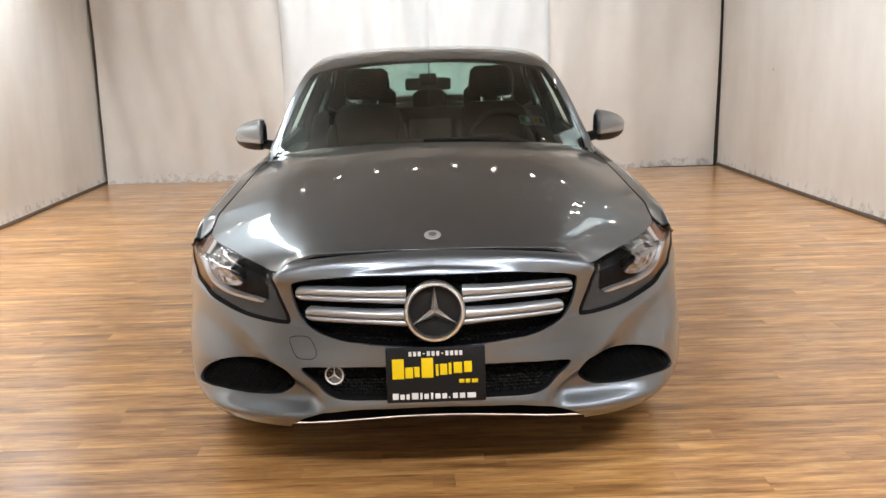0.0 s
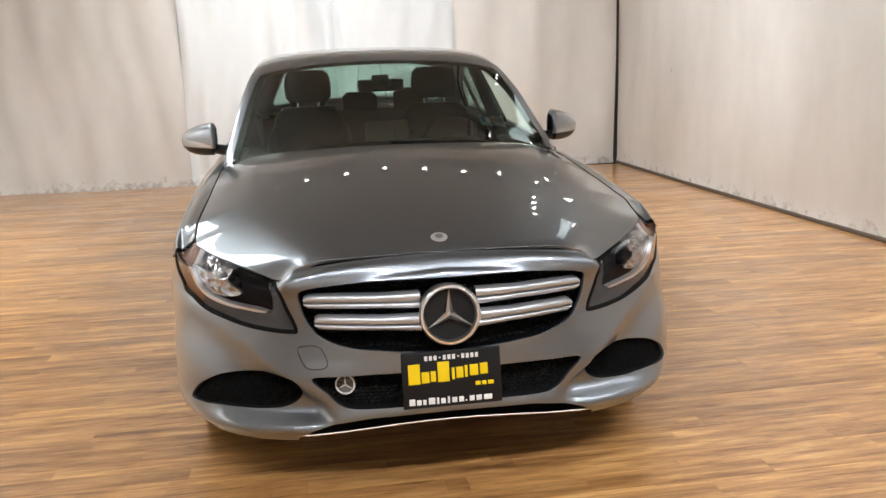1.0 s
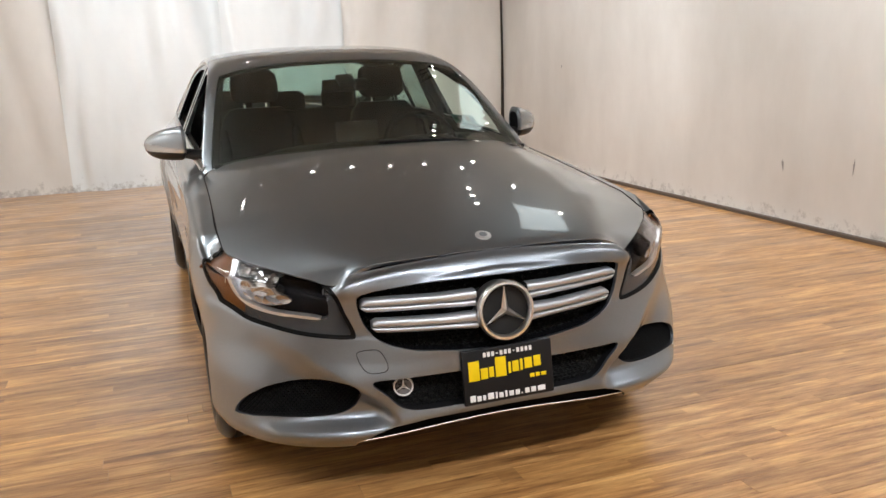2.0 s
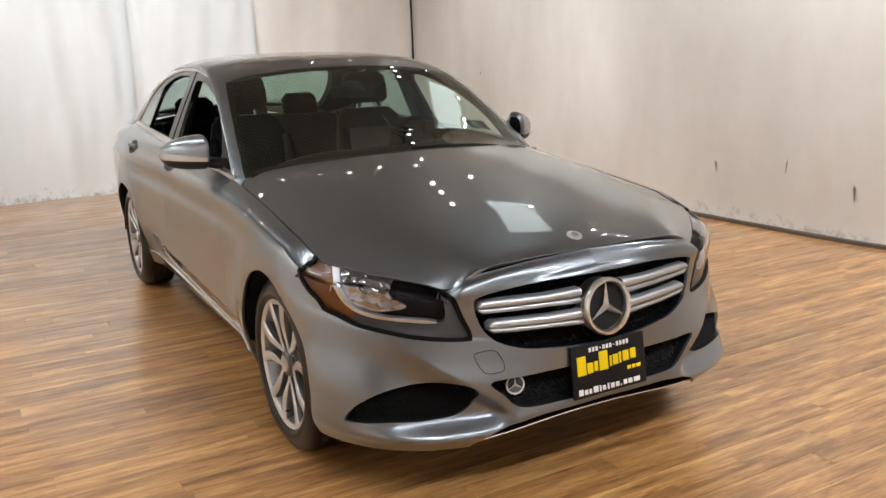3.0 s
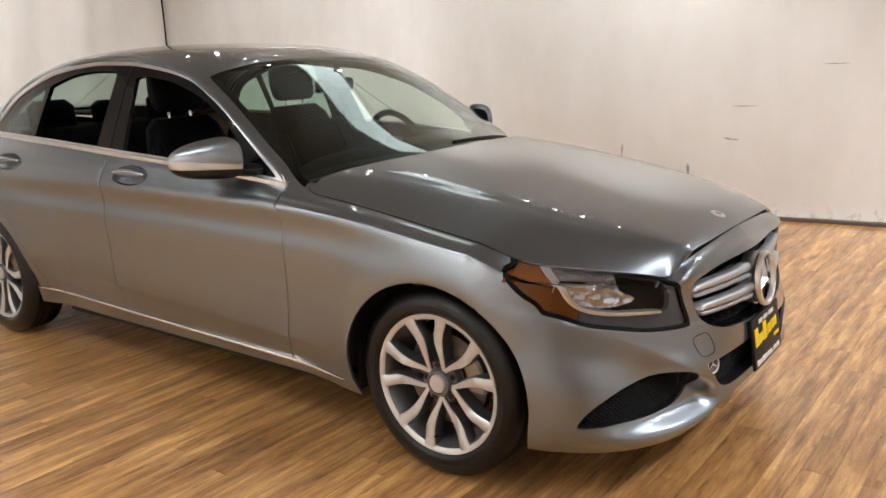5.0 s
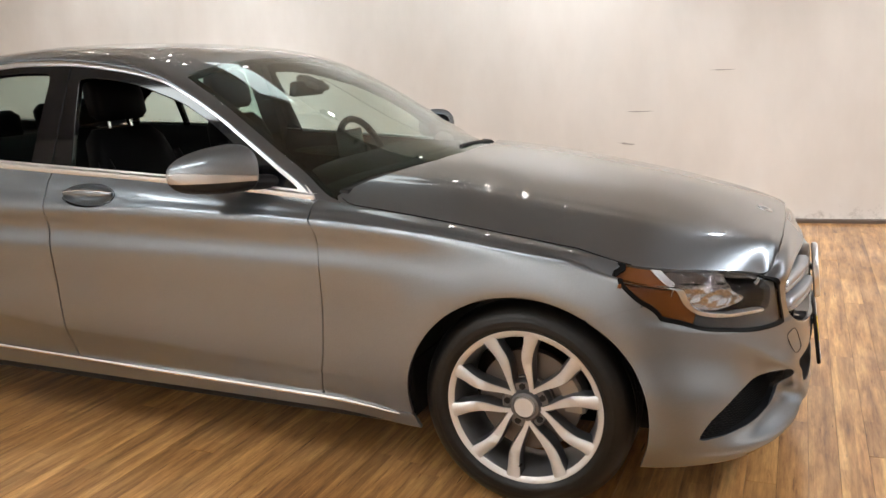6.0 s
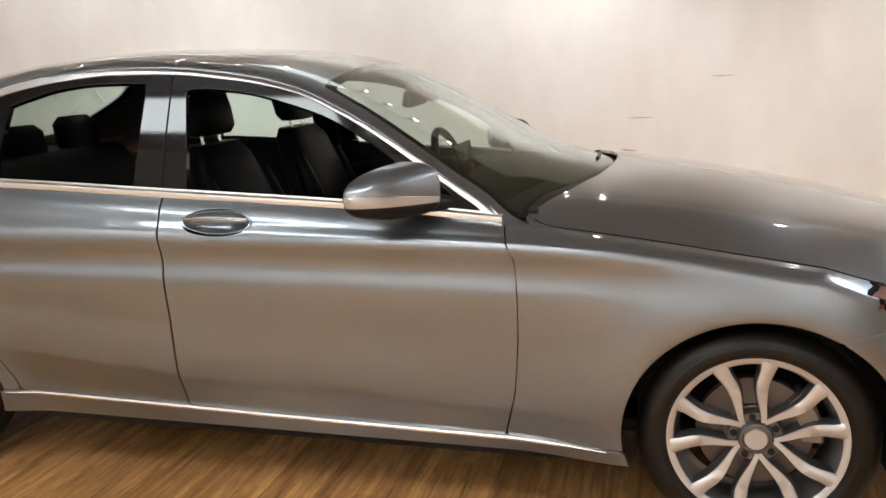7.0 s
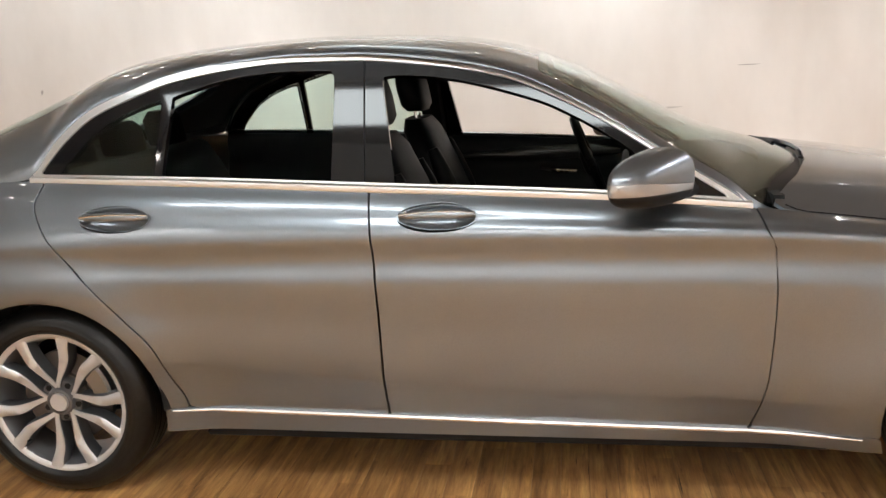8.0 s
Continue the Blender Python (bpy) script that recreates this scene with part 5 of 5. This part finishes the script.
# belt moulding along the foot of the windows
def belt_strip(s):
    bm = bmesh.new()
    ys = np.linspace(0.70, 2.87, 50)
    zb = pchip((0.7, 1.1, 1.8, 2.4, 2.9), (0.896, 0.932, 0.972, 1.003, 1.02), ys)
    xb = pchip((0.5, 0.7, 1.1, 1.8, 2.4, 2.9), (0.77, 0.771, 0.785, 0.792, 0.788, 0.766), ys)
    rows = [[bm.verts.new((s * (x + dx), y, z + dz)) for dx, dz in ((-0.01, -0.008), (0.004, -0.006), (0.006, 0.0), (0.004, 0.012), (-0.004, 0.016), (-0.02, 0.016))] for x, y, z in zip(xb, ys, zb)]
    for a, b in zip(rows, rows[1:]):
        for i in range(5):
            bm.faces.new((a[i], a[i + 1], b[i + 1], b[i]))
    thing_part("belt_moulding", bm, SATIN, "satin chrome belt moulding")


both_sides(belt_strip)


BAND = material("signal_band", (0.5, 0.5, 0.5), 0.2, 0.6)


# door mirrors
def door_mirror(s):
    mm = new("door_mirror")
    mm.parent = car
    tagged(mm, "grey door mirror with a bright turn signal band")
    cy, cz = 1.074, 0.990

    def shape(u, v):
        """u round the shell, v from the outer tip to the root."""
        t = v
        y0 = cy - 0.130 * t**1.2
        half_z = 0.083 * (1 - (1 - t) ** 3.2) ** 0.5 * (1 - 0.06 * t)
        half_y = 0.112 * (1 - (1 - t) ** 2.6) ** 0.5 * (1 - 0.12 * t)
        shut = 1 - 0.3 * np.clip((t - 0.88) / 0.12, 0, 1) ** 2.5
        half_z, half_y = half_z * shut, half_y * shut
        x = 0.992 - 0.178 * t
        c, n = np.cos(u), np.sin(u)
        yy = y0 + half_y * np.sign(c) * np.abs(c) ** 0.72 * np.where(c < 0, 0.95, 0.62)
        zz = cz + 0.006 * t + half_z * np.sign(n) * np.abs(n) ** np.where(n > 0, 0.75, 0.6) * np.where(n > 0, 0.74 + 0.32 * t, 0.92)
        return np.stack([x, yy, zz], -1)

    turns = np.linspace(0, math.tau, 145)
    sh = sheet(shape, turns - 0.47 * np.sin(2 * turns), np.linspace(0.0005, 1, 40))
    if np.mean((sh.v - sh.v.mean(0)) @ np.zeros(3) + np.einsum("ij,ij->i", sh.n, sh.v - np.array([0.9, cy, cz]))) < 0:
        sh = Sheet(sh.v, -sh.n, sh.t[:, ::-1], sh.q)
    top_z = 0.976 - 0.03 * (0.99 - sh.v[:, 0])
    wide = 0.022 - 0.11 * np.clip(0.98 - sh.v[:, 0], 0, 0.16)
    up = sh.v[:, 2] - top_z
    panel("shell", keep(sh, up - wide - 0.0025), PAINT, mm, mirror=s < 0, depth=0.004)
    panel("signal_band", keep(sh, np.minimum(up + 0.010, wide - up)), BAND, mm, "clear and silver signal band", mirror=s < 0, depth=0.004)
    panel("lower_shell", keep(sh, -up - 0.010), BLACK, mm, "black lower mirror shell", mirror=s < 0, depth=0.004)
    bm = bmesh.new()
    ring = [bm.verts.new((s * x, y, z)) for x, y, z in shape(turns[:-1], np.full(144, 0.985))]
    hub = bm.verts.new((s * 0.820, cy - 0.127, cz))
    for k in range(144):
        bm.faces.new((ring[k], ring[(k + 1) % 144], hub))
    part("inner_cover", bm, BLACK, mm, "black inner end of the mirror")
    bm = bmesh.new()
    rows = []
    for k in range(8):
        t = k / 7
        x, y, z, hy, hz = 0.83 - 0.085 * t, 0.945 - 0.06 * t, 0.955 - 0.013 * t, 0.055 - 0.005 * t, 0.022 + 0.006 * t
        rows.append([bm.verts.new((s * x, y + hy * math.cos(a), z + hz * math.sin(a))) for a in np.arange(16) * math.tau / 16])
    for a, b in zip(rows, rows[1:]):
        for k in range(16):
            bm.faces.new((a[k], a[(k + 1) % 16], b[(k + 1) % 16], b[k]))
    bm.faces.new(rows[0]), bm.faces.new(rows[-1])
    part("arm", bm, BLACK, mm, "black mirror arm")
    bm = bmesh.new()
    box(bm, s * 0.895, 1.06, 0.99, 0.09, 0.006, 0.08, 0.002)
    part("mirror_glass", bm, material("mirror_silver", (0.9, 0.9, 0.9), 0.02, 1), mm)


both_sides(door_mirror)

# joint between the two doors in the black centre pillar
def pillar_joint(s):
    bm = bmesh.new()
    zs = np.linspace(0.985, 1.345, 14)
    p = side_glass(1.792 + 0.05 * (zs - 0.985), zs)
    tube(bm, [(s * (x + 0.0005), y, z) for x, y, z in p], 0.0028, 6)
    thing_part("pillar_joint", bm, CARD, "black joint in the centre pillar")


both_sides(pillar_joint)

# cowl, wipers
cowl_line = [(x, 0.43 + 0.40 * abs(x) ** 2.0) for x in np.linspace(-0.71, 0.71, 41)]
bm = bmesh.new()
rows = []
for x, y in cowl_line:
    zt = float(bonnet(np.array([x]), np.array([y]))[0, 2])
    rows.append([bm.verts.new((x, y - 0.02, zt - 0.03)), bm.verts.new((x, y + 0.01, zt - 0.018)), bm.verts.new((x, y + 0.05, zt - 0.014)), bm.verts.new((x, y + 0.13, zt - 0.012)), bm.verts.new((x, y + 0.13, zt - 0.2))])
for a, b in zip(rows, rows[1:]):
    for i in range(4):
        bm.faces.new((a[i], a[i + 1], b[i + 1], b[i]))
thing_part("cowl", bm, BLACK, "black plastic cowl under the windscreen", sharp=80)


def screen_z(x, y):
    xr, zr = rail(np.array([y]))
    r = abs(x) / xr
    zc = spline(MID, np.array([y]))
    p = float(np.interp(y, [0.6, 1.2, 1.6], [0.85, 0.66, 0.50]))
    return float((zr + (zc - zr) * (1 - r**2.3) ** p)[0])


def wiper(pts):
    w = new("wiper")
    w.parent = car
    tagged(w, "black wiper blade and arm on the windscreen")
    bm = bmesh.new()
    tube(bm, [(x, y, screen_z(x, y) + 0.003) for x, y in pts], 0.007, 6)
    part("blade", bm, BLACK, w)
    bm = bmesh.new()
    (x0, y0), (x1, y1) = pts[0], pts[len(pts) // 2]
    tube(bm, [(x0, y0 - 0.03, screen_z(x0, y0) - 0.004), ((x0 + x1) / 2, (y0 + y1) / 2 - 0.01, screen_z((x0 + x1) / 2, (y0 + y1) / 2) + 0.008), (x1, y1, screen_z(x1, y1) + 0.008)], 0.006, 6)
    part("arm", bm, BLACK, w)


wiper([(0.57 - 0.06 * k, 0.548 - 0.008 * k + 0.0009 * (k - 5) ** 2) for k in range(11)])
wiper([(0.02 - 0.055 * k, 0.428 + 0.001 * k**2) for k in range(11)])

# rear lamps
lamp_d = inside(YZ, rounded([(3.74, 0.86), (3.70, 0.80), (3.80, 0.70), (3.92, 0.68), (3.95, 0.90), (3.82, 0.91)], 5))
s2 = keep(BODY, lamp_d)
for side in LEFT_RIGHT:
    panel("rear_lamp", Sheet(s2.v + s2.n * 0.003, s2.n, s2.t, s2.q), RED, car, "red rear lamp", depth=0.01, mirror=side)
# closes the tail
bm = bmesh.new()
tail = rounded([(-0.54, 0.32), (-0.625, 0.5), (-0.65, 0.78), (-0.60, 0.945), (0, 1.03), (0.60, 0.945), (0.65, 0.78), (0.625, 0.5), (0.54, 0.32), (0, 0.31)], 6)
bm.faces.new([bm.verts.new((x, 3.9, z)) for x, z in tail])
bmesh.ops.solidify(bm, geom=bm.faces[:], thickness=0.02)
thing_part("rear_panel", bm, PAINT)

# inspection stickers inside the screen, each with a pale field and two coloured patches
def sticker(x, y, base, marks):
    top = new("sticker")
    top.parent = car
    tagged(top, "small printed inspection sticker inside the windscreen")

    def patch(name, x0, x1, b0, b1, mat, under):
        bm = bmesh.new()
        bm.faces.new([bm.verts.new((x + a, y + b * 0.075, screen_z(x + a, y + b * 0.075) - under)) for a, b in ((x0, b0), (x1, b0), (x1, b1), (x0, b1))])
        bmesh.ops.solidify(bm, geom=bm.faces[:], thickness=0.0008)
        part(name, bm, mat, top)

    patch("paper", -0.029, 0.029, 0, 1, material("sticker_paper", base, 0.6), 0.0075)
    for k, colour in enumerate(marks):
        patch("mark", -0.022 + 0.024 * k, -0.004 + 0.024 * k, 0.3, 0.8, material("sticker_ink", colour, 0.6), 0.0055)


sticker(0.452, 0.735, (0.16, 0.3, 0.25), ((0.02, 0.16, 0.10), (0.5, 0.52, 0.5)))
sticker(0.515, 0.745, (0.3, 0.3, 0.28), ((0.4, 0.16, 0.03), (0.1, 0.12, 0.2)))


# ---- cabin ----
def oval(c, hx, hy, n=20, power=0.6):
    """A rounded box outline in a level plane."""
    out = []
    for k in range(n):
        a = k * math.tau / n
        ca, sa = math.cos(a), math.sin(a)
        out.append((c[0] + hx * math.copysign(abs(ca) ** power, ca), c[1] + hy * math.copysign(abs(sa) ** power, sa), c[2]))
    return out


def front_seat(x):
    s = new("front_seat")
    s.parent = car
    tagged(s, "black leather front seat with a headrest")
    bm = bmesh.new()
    loft(bm, [oval((x, 1.35 + 0.01 * k, z), 0.24 * w, 0.27 * w) for k, (z, w) in enumerate(((0.30, 0.9), (0.36, 1.0), (0.46, 1.02), (0.52, 0.98), (0.545, 0.85)))])
    part("seat", bm, LEATHER, s)
    bm = bmesh.new()
    loft(bm, [oval((x, 1.62 + 0.36 * (z - 0.5), z), 0.235 * w, 0.075 * d) for z, w, d in ((0.46, 0.9, 0.9), (0.55, 1.0, 1.1), (0.75, 1.02, 1.1), (0.92, 0.95, 1.0), (1.05, 0.80, 0.85), (1.095, 0.6, 0.6))])
    part("backrest", bm, LEATHER, s)
    for side in (-1, 1):
        bm = bmesh.new()
        tube(bm, [(x + side * 0.2, 1.575 + 0.36 * (z - 0.5), z) for z in np.linspace(0.55, 0.98, 12)], lambda t: 0.045 * math.sin(0.5 + 2.1 * t), 10)
        part("bolster", bm, LEATHER, s)
    for side in (-1, 1):
        bm = bmesh.new()
        cyl(bm, (x + side * 0.06, 1.83, 1.06), (x + side * 0.06, 1.845, 1.18), 0.006)
        part("headrest_post", bm, CHROME, s)
    bm = bmesh.new()
    loft(bm, [oval((x, 1.835 + 0.2 * (z - 1.13), z), 0.135 * w, 0.055 * d) for z, w, d in ((1.125, 0.8, 0.7), (1.15, 0.97, 1), (1.22, 1.0, 1.05), (1.28, 0.93, 0.95), (1.305, 0.7, 0.6))])
    part("headrest", bm, LEATHER, s)


front_seat(0.37)
front_seat(-0.37)

bench = new("rear_bench")
bench.parent = car
tagged(bench, "black leather rear bench with three headrests")
bm = bmesh.new()
loft(bm, [oval((0, 2.42, z), 0.64 * w, 0.28 * w, 28, 0.4) for z, w in ((0.32, 0.97), (0.4, 1.0), (0.5, 1.0), (0.54, 0.94))])
part("seat", bm, LEATHER, bench)
bm = bmesh.new()
loft(bm, [oval((0, 2.72 + 0.42 * (z - 0.5), z), 0.63 * w, 0.085 * d, 28, 0.4) for z, w, d in ((0.48, 1, 1), (0.7, 1, 1.1), (0.9, 0.98, 1), (1.0, 0.95, 0.8), (1.02, 0.9, 0.5))])
part("backrest", bm, LEATHER, bench)
for x, h in ((-0.37, 1.0), (0.0, 0.85), (0.37, 1.0)):
    bm = bmesh.new()
    loft(bm, [oval((x, 2.97 + 0.15 * (z - 1.0), z), 0.125 * w, 0.05 * d) for z, w, d in ((1.0, 0.85, 0.8), (1.03, 1, 1), (1.03 + 0.1 * h, 1.0, 1), (1.03 + 0.135 * h, 0.7, 0.6))])
    part("headrest", bm, LEATHER, bench)
bm = bmesh.new()
box(bm, 0, 3.25, 0.985, 1.3, 0.5, 0.03, 0.01)
thing_part("parcel_shelf", bm, CARD, "dark parcel shelf")

# dashboard
bm = bmesh.new()
rows = []
for x in np.linspace(-0.72, 0.72, 33):
    e = 1 - (abs(x) / 0.76) ** 4 * 0.25
    hump = 0.02 * math.exp(-(((x - 0.37) / 0.16) ** 2))
    rows.append([bm.verts.new((x, y + 0.25 * abs(x) ** 2 * (y < 0.7), z * e + hump * (z > 0.9))) for y, z in ((0.5, 0.6), (0.52, 0.93), (0.62, 0.955), (0.80, 0.965), (0.93, 0.955), (0.985, 0.92), (0.99, 0.80), (1.02, 0.72), (0.98, 0.60))])
for a, b in zip(rows, rows[1:]):
    for i in range(8):
        bm.faces.new((a[i], a[i + 1], b[i + 1], b[i]))
thing_part("dashboard", bm, CARD, "black dashboard", sharp=60)
bm = bmesh.new()
box(bm, 0, 0.985, 0.985, 0.21, 0.012, 0.125, 0.006, pose(0, 0, 0, -10, 0, 0))
thing_part("centre_screen", bm, GLOSS, "black tablet screen on the dashboard")
bm = bmesh.new()
box(bm, 0, 1.35, 0.48, 0.22, 0.8, 0.28, 0.04)
thing_part("centre_console", bm, CARD, "black centre console")

# steering wheel at x > 0
sw = new("steering_wheel")
sw.parent = car
tagged(sw, "black leather steering wheel")
bm = bmesh.new()
tube(bm, [(0.185 * math.cos(a), 0, 0.185 * math.sin(a)) for a in np.arange(40) * math.tau / 40], 0.016, 10, True)
part("wheel_rim", bm, LEATHER, sw)
bm = bmesh.new()
box(bm, 0, 0.01, 0, 0.14, 0.05, 0.13, 0.03)
for s in (-1, 1):
    box(bm, s * 0.12, 0.005, 0.0, 0.13, 0.02, 0.035, 0.008)
box(bm, 0, 0.005, -0.12, 0.04, 0.02, 0.13, 0.008)
part("spokes", bm, CARD, sw)
sw.matrix_world = pose(0.37, 1.12, 0.89, -22, 0, 0)

# inner door trims, floor, headliner, pillars
for s in (1, -1):
    bm = bmesh.new()
    rows = []
    for y in np.linspace(0.72, 2.85, 24):
        zt = float(np.interp(y, (0.7, 1.1, 1.8, 2.4, 2.9), (0.905, 0.94, 0.98, 1.008, 1.02)))
        rows.append([bm.verts.new((s * x, y, z)) for x, z in ((0.775, zt), (0.745, zt + 0.004), (0.725, zt - 0.03), (0.73, zt - 0.1), (0.70, 0.80), (0.66, 0.74), (0.67, 0.66), (0.71, 0.55), (0.72, 0.24))])
    for a, b in zip(rows, rows[1:]):
        for i in range(8):
            bm.faces.new((a[i], a[i + 1], b[i + 1], b[i]))
    thing_part("door_trim", bm, CARD, "black inner door trim", sharp=60)
    bm = bmesh.new()
    loft(bm, [[(s * (0.722 - d), y, z0 + h) for d, h in ((0, -1 * w), (0.008, -0.6 * w), (0.008, 0.6 * w), (0, 1 * w))] for y, z0, w in ((0.98, 0.885, 0.012), (1.1, 0.89, 0.03), (1.35, 0.885, 0.035), (1.62, 0.88, 0.02), (1.72, 0.88, 0.005))])
    thing_part("trim_inlay", bm, material("dark_inlay", (0.06, 0.058, 0.055), 0.35, 0.8), "dark brushed metal door inlay")
    bm = bmesh.new()
    tube(bm, [(s * (0.70 - 0.03 * math.sin(math.pi * t)), 1.18 + 0.16 * t, 0.80 + 0.02 * t) for t in np.linspace(0, 1, 9)], 0.009, 6)
    thing_part("inner_handle", bm, CHROME, "chrome inner door handle")
    # inside of the centre pillar
    bm = bmesh.new()
    loft(bm, [[(s * (x - d), y0 + e, z) for d, e in ((0.008, -0.06), (0.05, -0.05), (0.05, 0.05), (0.008, 0.06))] for z, x, y0 in ((0.9, 0.77, 1.83), (1.05, 0.735, 1.835), (1.2, 0.675, 1.84), (1.33, 0.62, 1.845))])
    thing_part("pillar_trim", bm, CARD, "dark inner pillar trim")
bm = bmesh.new()
box(bm, 0, 1.6, 0.26, 1.48, 2.3, 0.04, 0.01)
thing_part("cabin_floor", bm, DARK, "black carpet")
# bulkheads close the cabin before and behind
bm = bmesh.new()
box(bm, 0, 0.62, 0.62, 1.44, 0.03, 0.6)
thing_part("bulkhead", bm, DARK)
bm = bmesh.new()
box(bm, 0, 3.05, 0.62, 1.4, 0.03, 0.7)
thing_part("bulkhead", bm, DARK)

# headliner: follows the roof from within
lin = keep(UP, np.minimum.reduce([-sd - 0.03, -rd - 0.03, XY[:, 1] - 0.8, 3.35 - XY[:, 1], rim_x - 0.015 - XY[:, 0]]))
for side in LEFT_RIGHT:
    panel("headliner", Sheet(lin.v - lin.n * 0.022, lin.n, lin.t, lin.q), FABRIC, car, "grey fabric headliner", depth=0.003, mirror=side, back=True)

# inner mirror
bm = bmesh.new()
box(bm, -0.005, 1.17, 1.216, 0.235, 0.03, 0.062, 0.014, pose(0, 0, 0, 8, 0, 0))
thing_part("inner_mirror", bm, BLACK, "black inside mirror")
bm = bmesh.new()
box(bm, -0.005, 1.188, 1.216, 0.215, 0.003, 0.05, 0.001, pose(0, 0, 0, 8, 0, 0))
thing_part("inner_mirror_glass", bm, material("inner_silver", (0.85, 0.85, 0.85), 0.03, 1))
bm = bmesh.new()
cyl(bm, (-0.005, 1.16, 1.23), (-0.005, 1.14, 1.245), 0.012)
box(bm, -0.005, 1.145, 1.236, 0.09, 0.12, 0.026, 0.012, pose(0, 0, 0, 25, 0, 0))
thing_part("mirror_mount", bm, BLACK, "black mirror mount")

car.location = (0, 0, LIFT)

# ---- floor boards ----
bm = bmesh.new()
box(bm, 0, 0.5, -0.055, 11, 15, 0.07)
floor = tagged(part("floor", bm, DARK, None), "glossy striped bamboo plank floor", "floor", kind="structure")
BOARD_W, BOARD_L, GAP = 0.092, 1.83, 0.001
boards = {}


def board_mesh(length):
    bm = bmesh.new()
    box(bm, 0, 0, -0.01, length - GAP, BOARD_W - GAP, 0.02)
    for f in bm.faces:
        f.smooth = False
    me = bpy.data.meshes.new("floor_board")
    bm.to_mesh(me)
    bm.free()
    me.materials.append(WOOD)
    return me


BOARD = board_mesh(BOARD_L)
rng = random.Random(12)
rest_v, rest_f, near = [], [], 0
for row in range(int(13.8 / BOARD_W)):
    y = -6.35 + row * BOARD_W
    x = -6.4 + rng.uniform(0, BOARD_L)
    while x < 6.2:
        z = rng.uniform(-0.0004, 0.0004)
        if -2.9 < x < 2.9 and -1.9 < y < 3.1 and near < 300 and abs(x) < 3:
            ob = new("floor_board", BOARD)
            ob.location = (x, y, z)
            ob.parent = floor
            near += 1
        else:
            b = len(rest_v)
            l, w = (BOARD_L - GAP) / 2, (BOARD_W - GAP) / 2
            rest_v += [(x + sx * l, y + sy * w, zz) for zz in (-0.02, z) for sx, sy in ((-1, -1), (1, -1), (1, 1), (-1, 1))]
            rest_f += [(b + 4, b + 5, b + 6, b + 7)] + [(b + k, b + (k + 1) % 4, b + 4 + (k + 1) % 4, b + 4 + k) for k in range(4)]
        x += BOARD_L
tagged(mesh_object("floor_boards", rest_v, rest_f, WOOD, floor, smooth=False), kind="stuff")
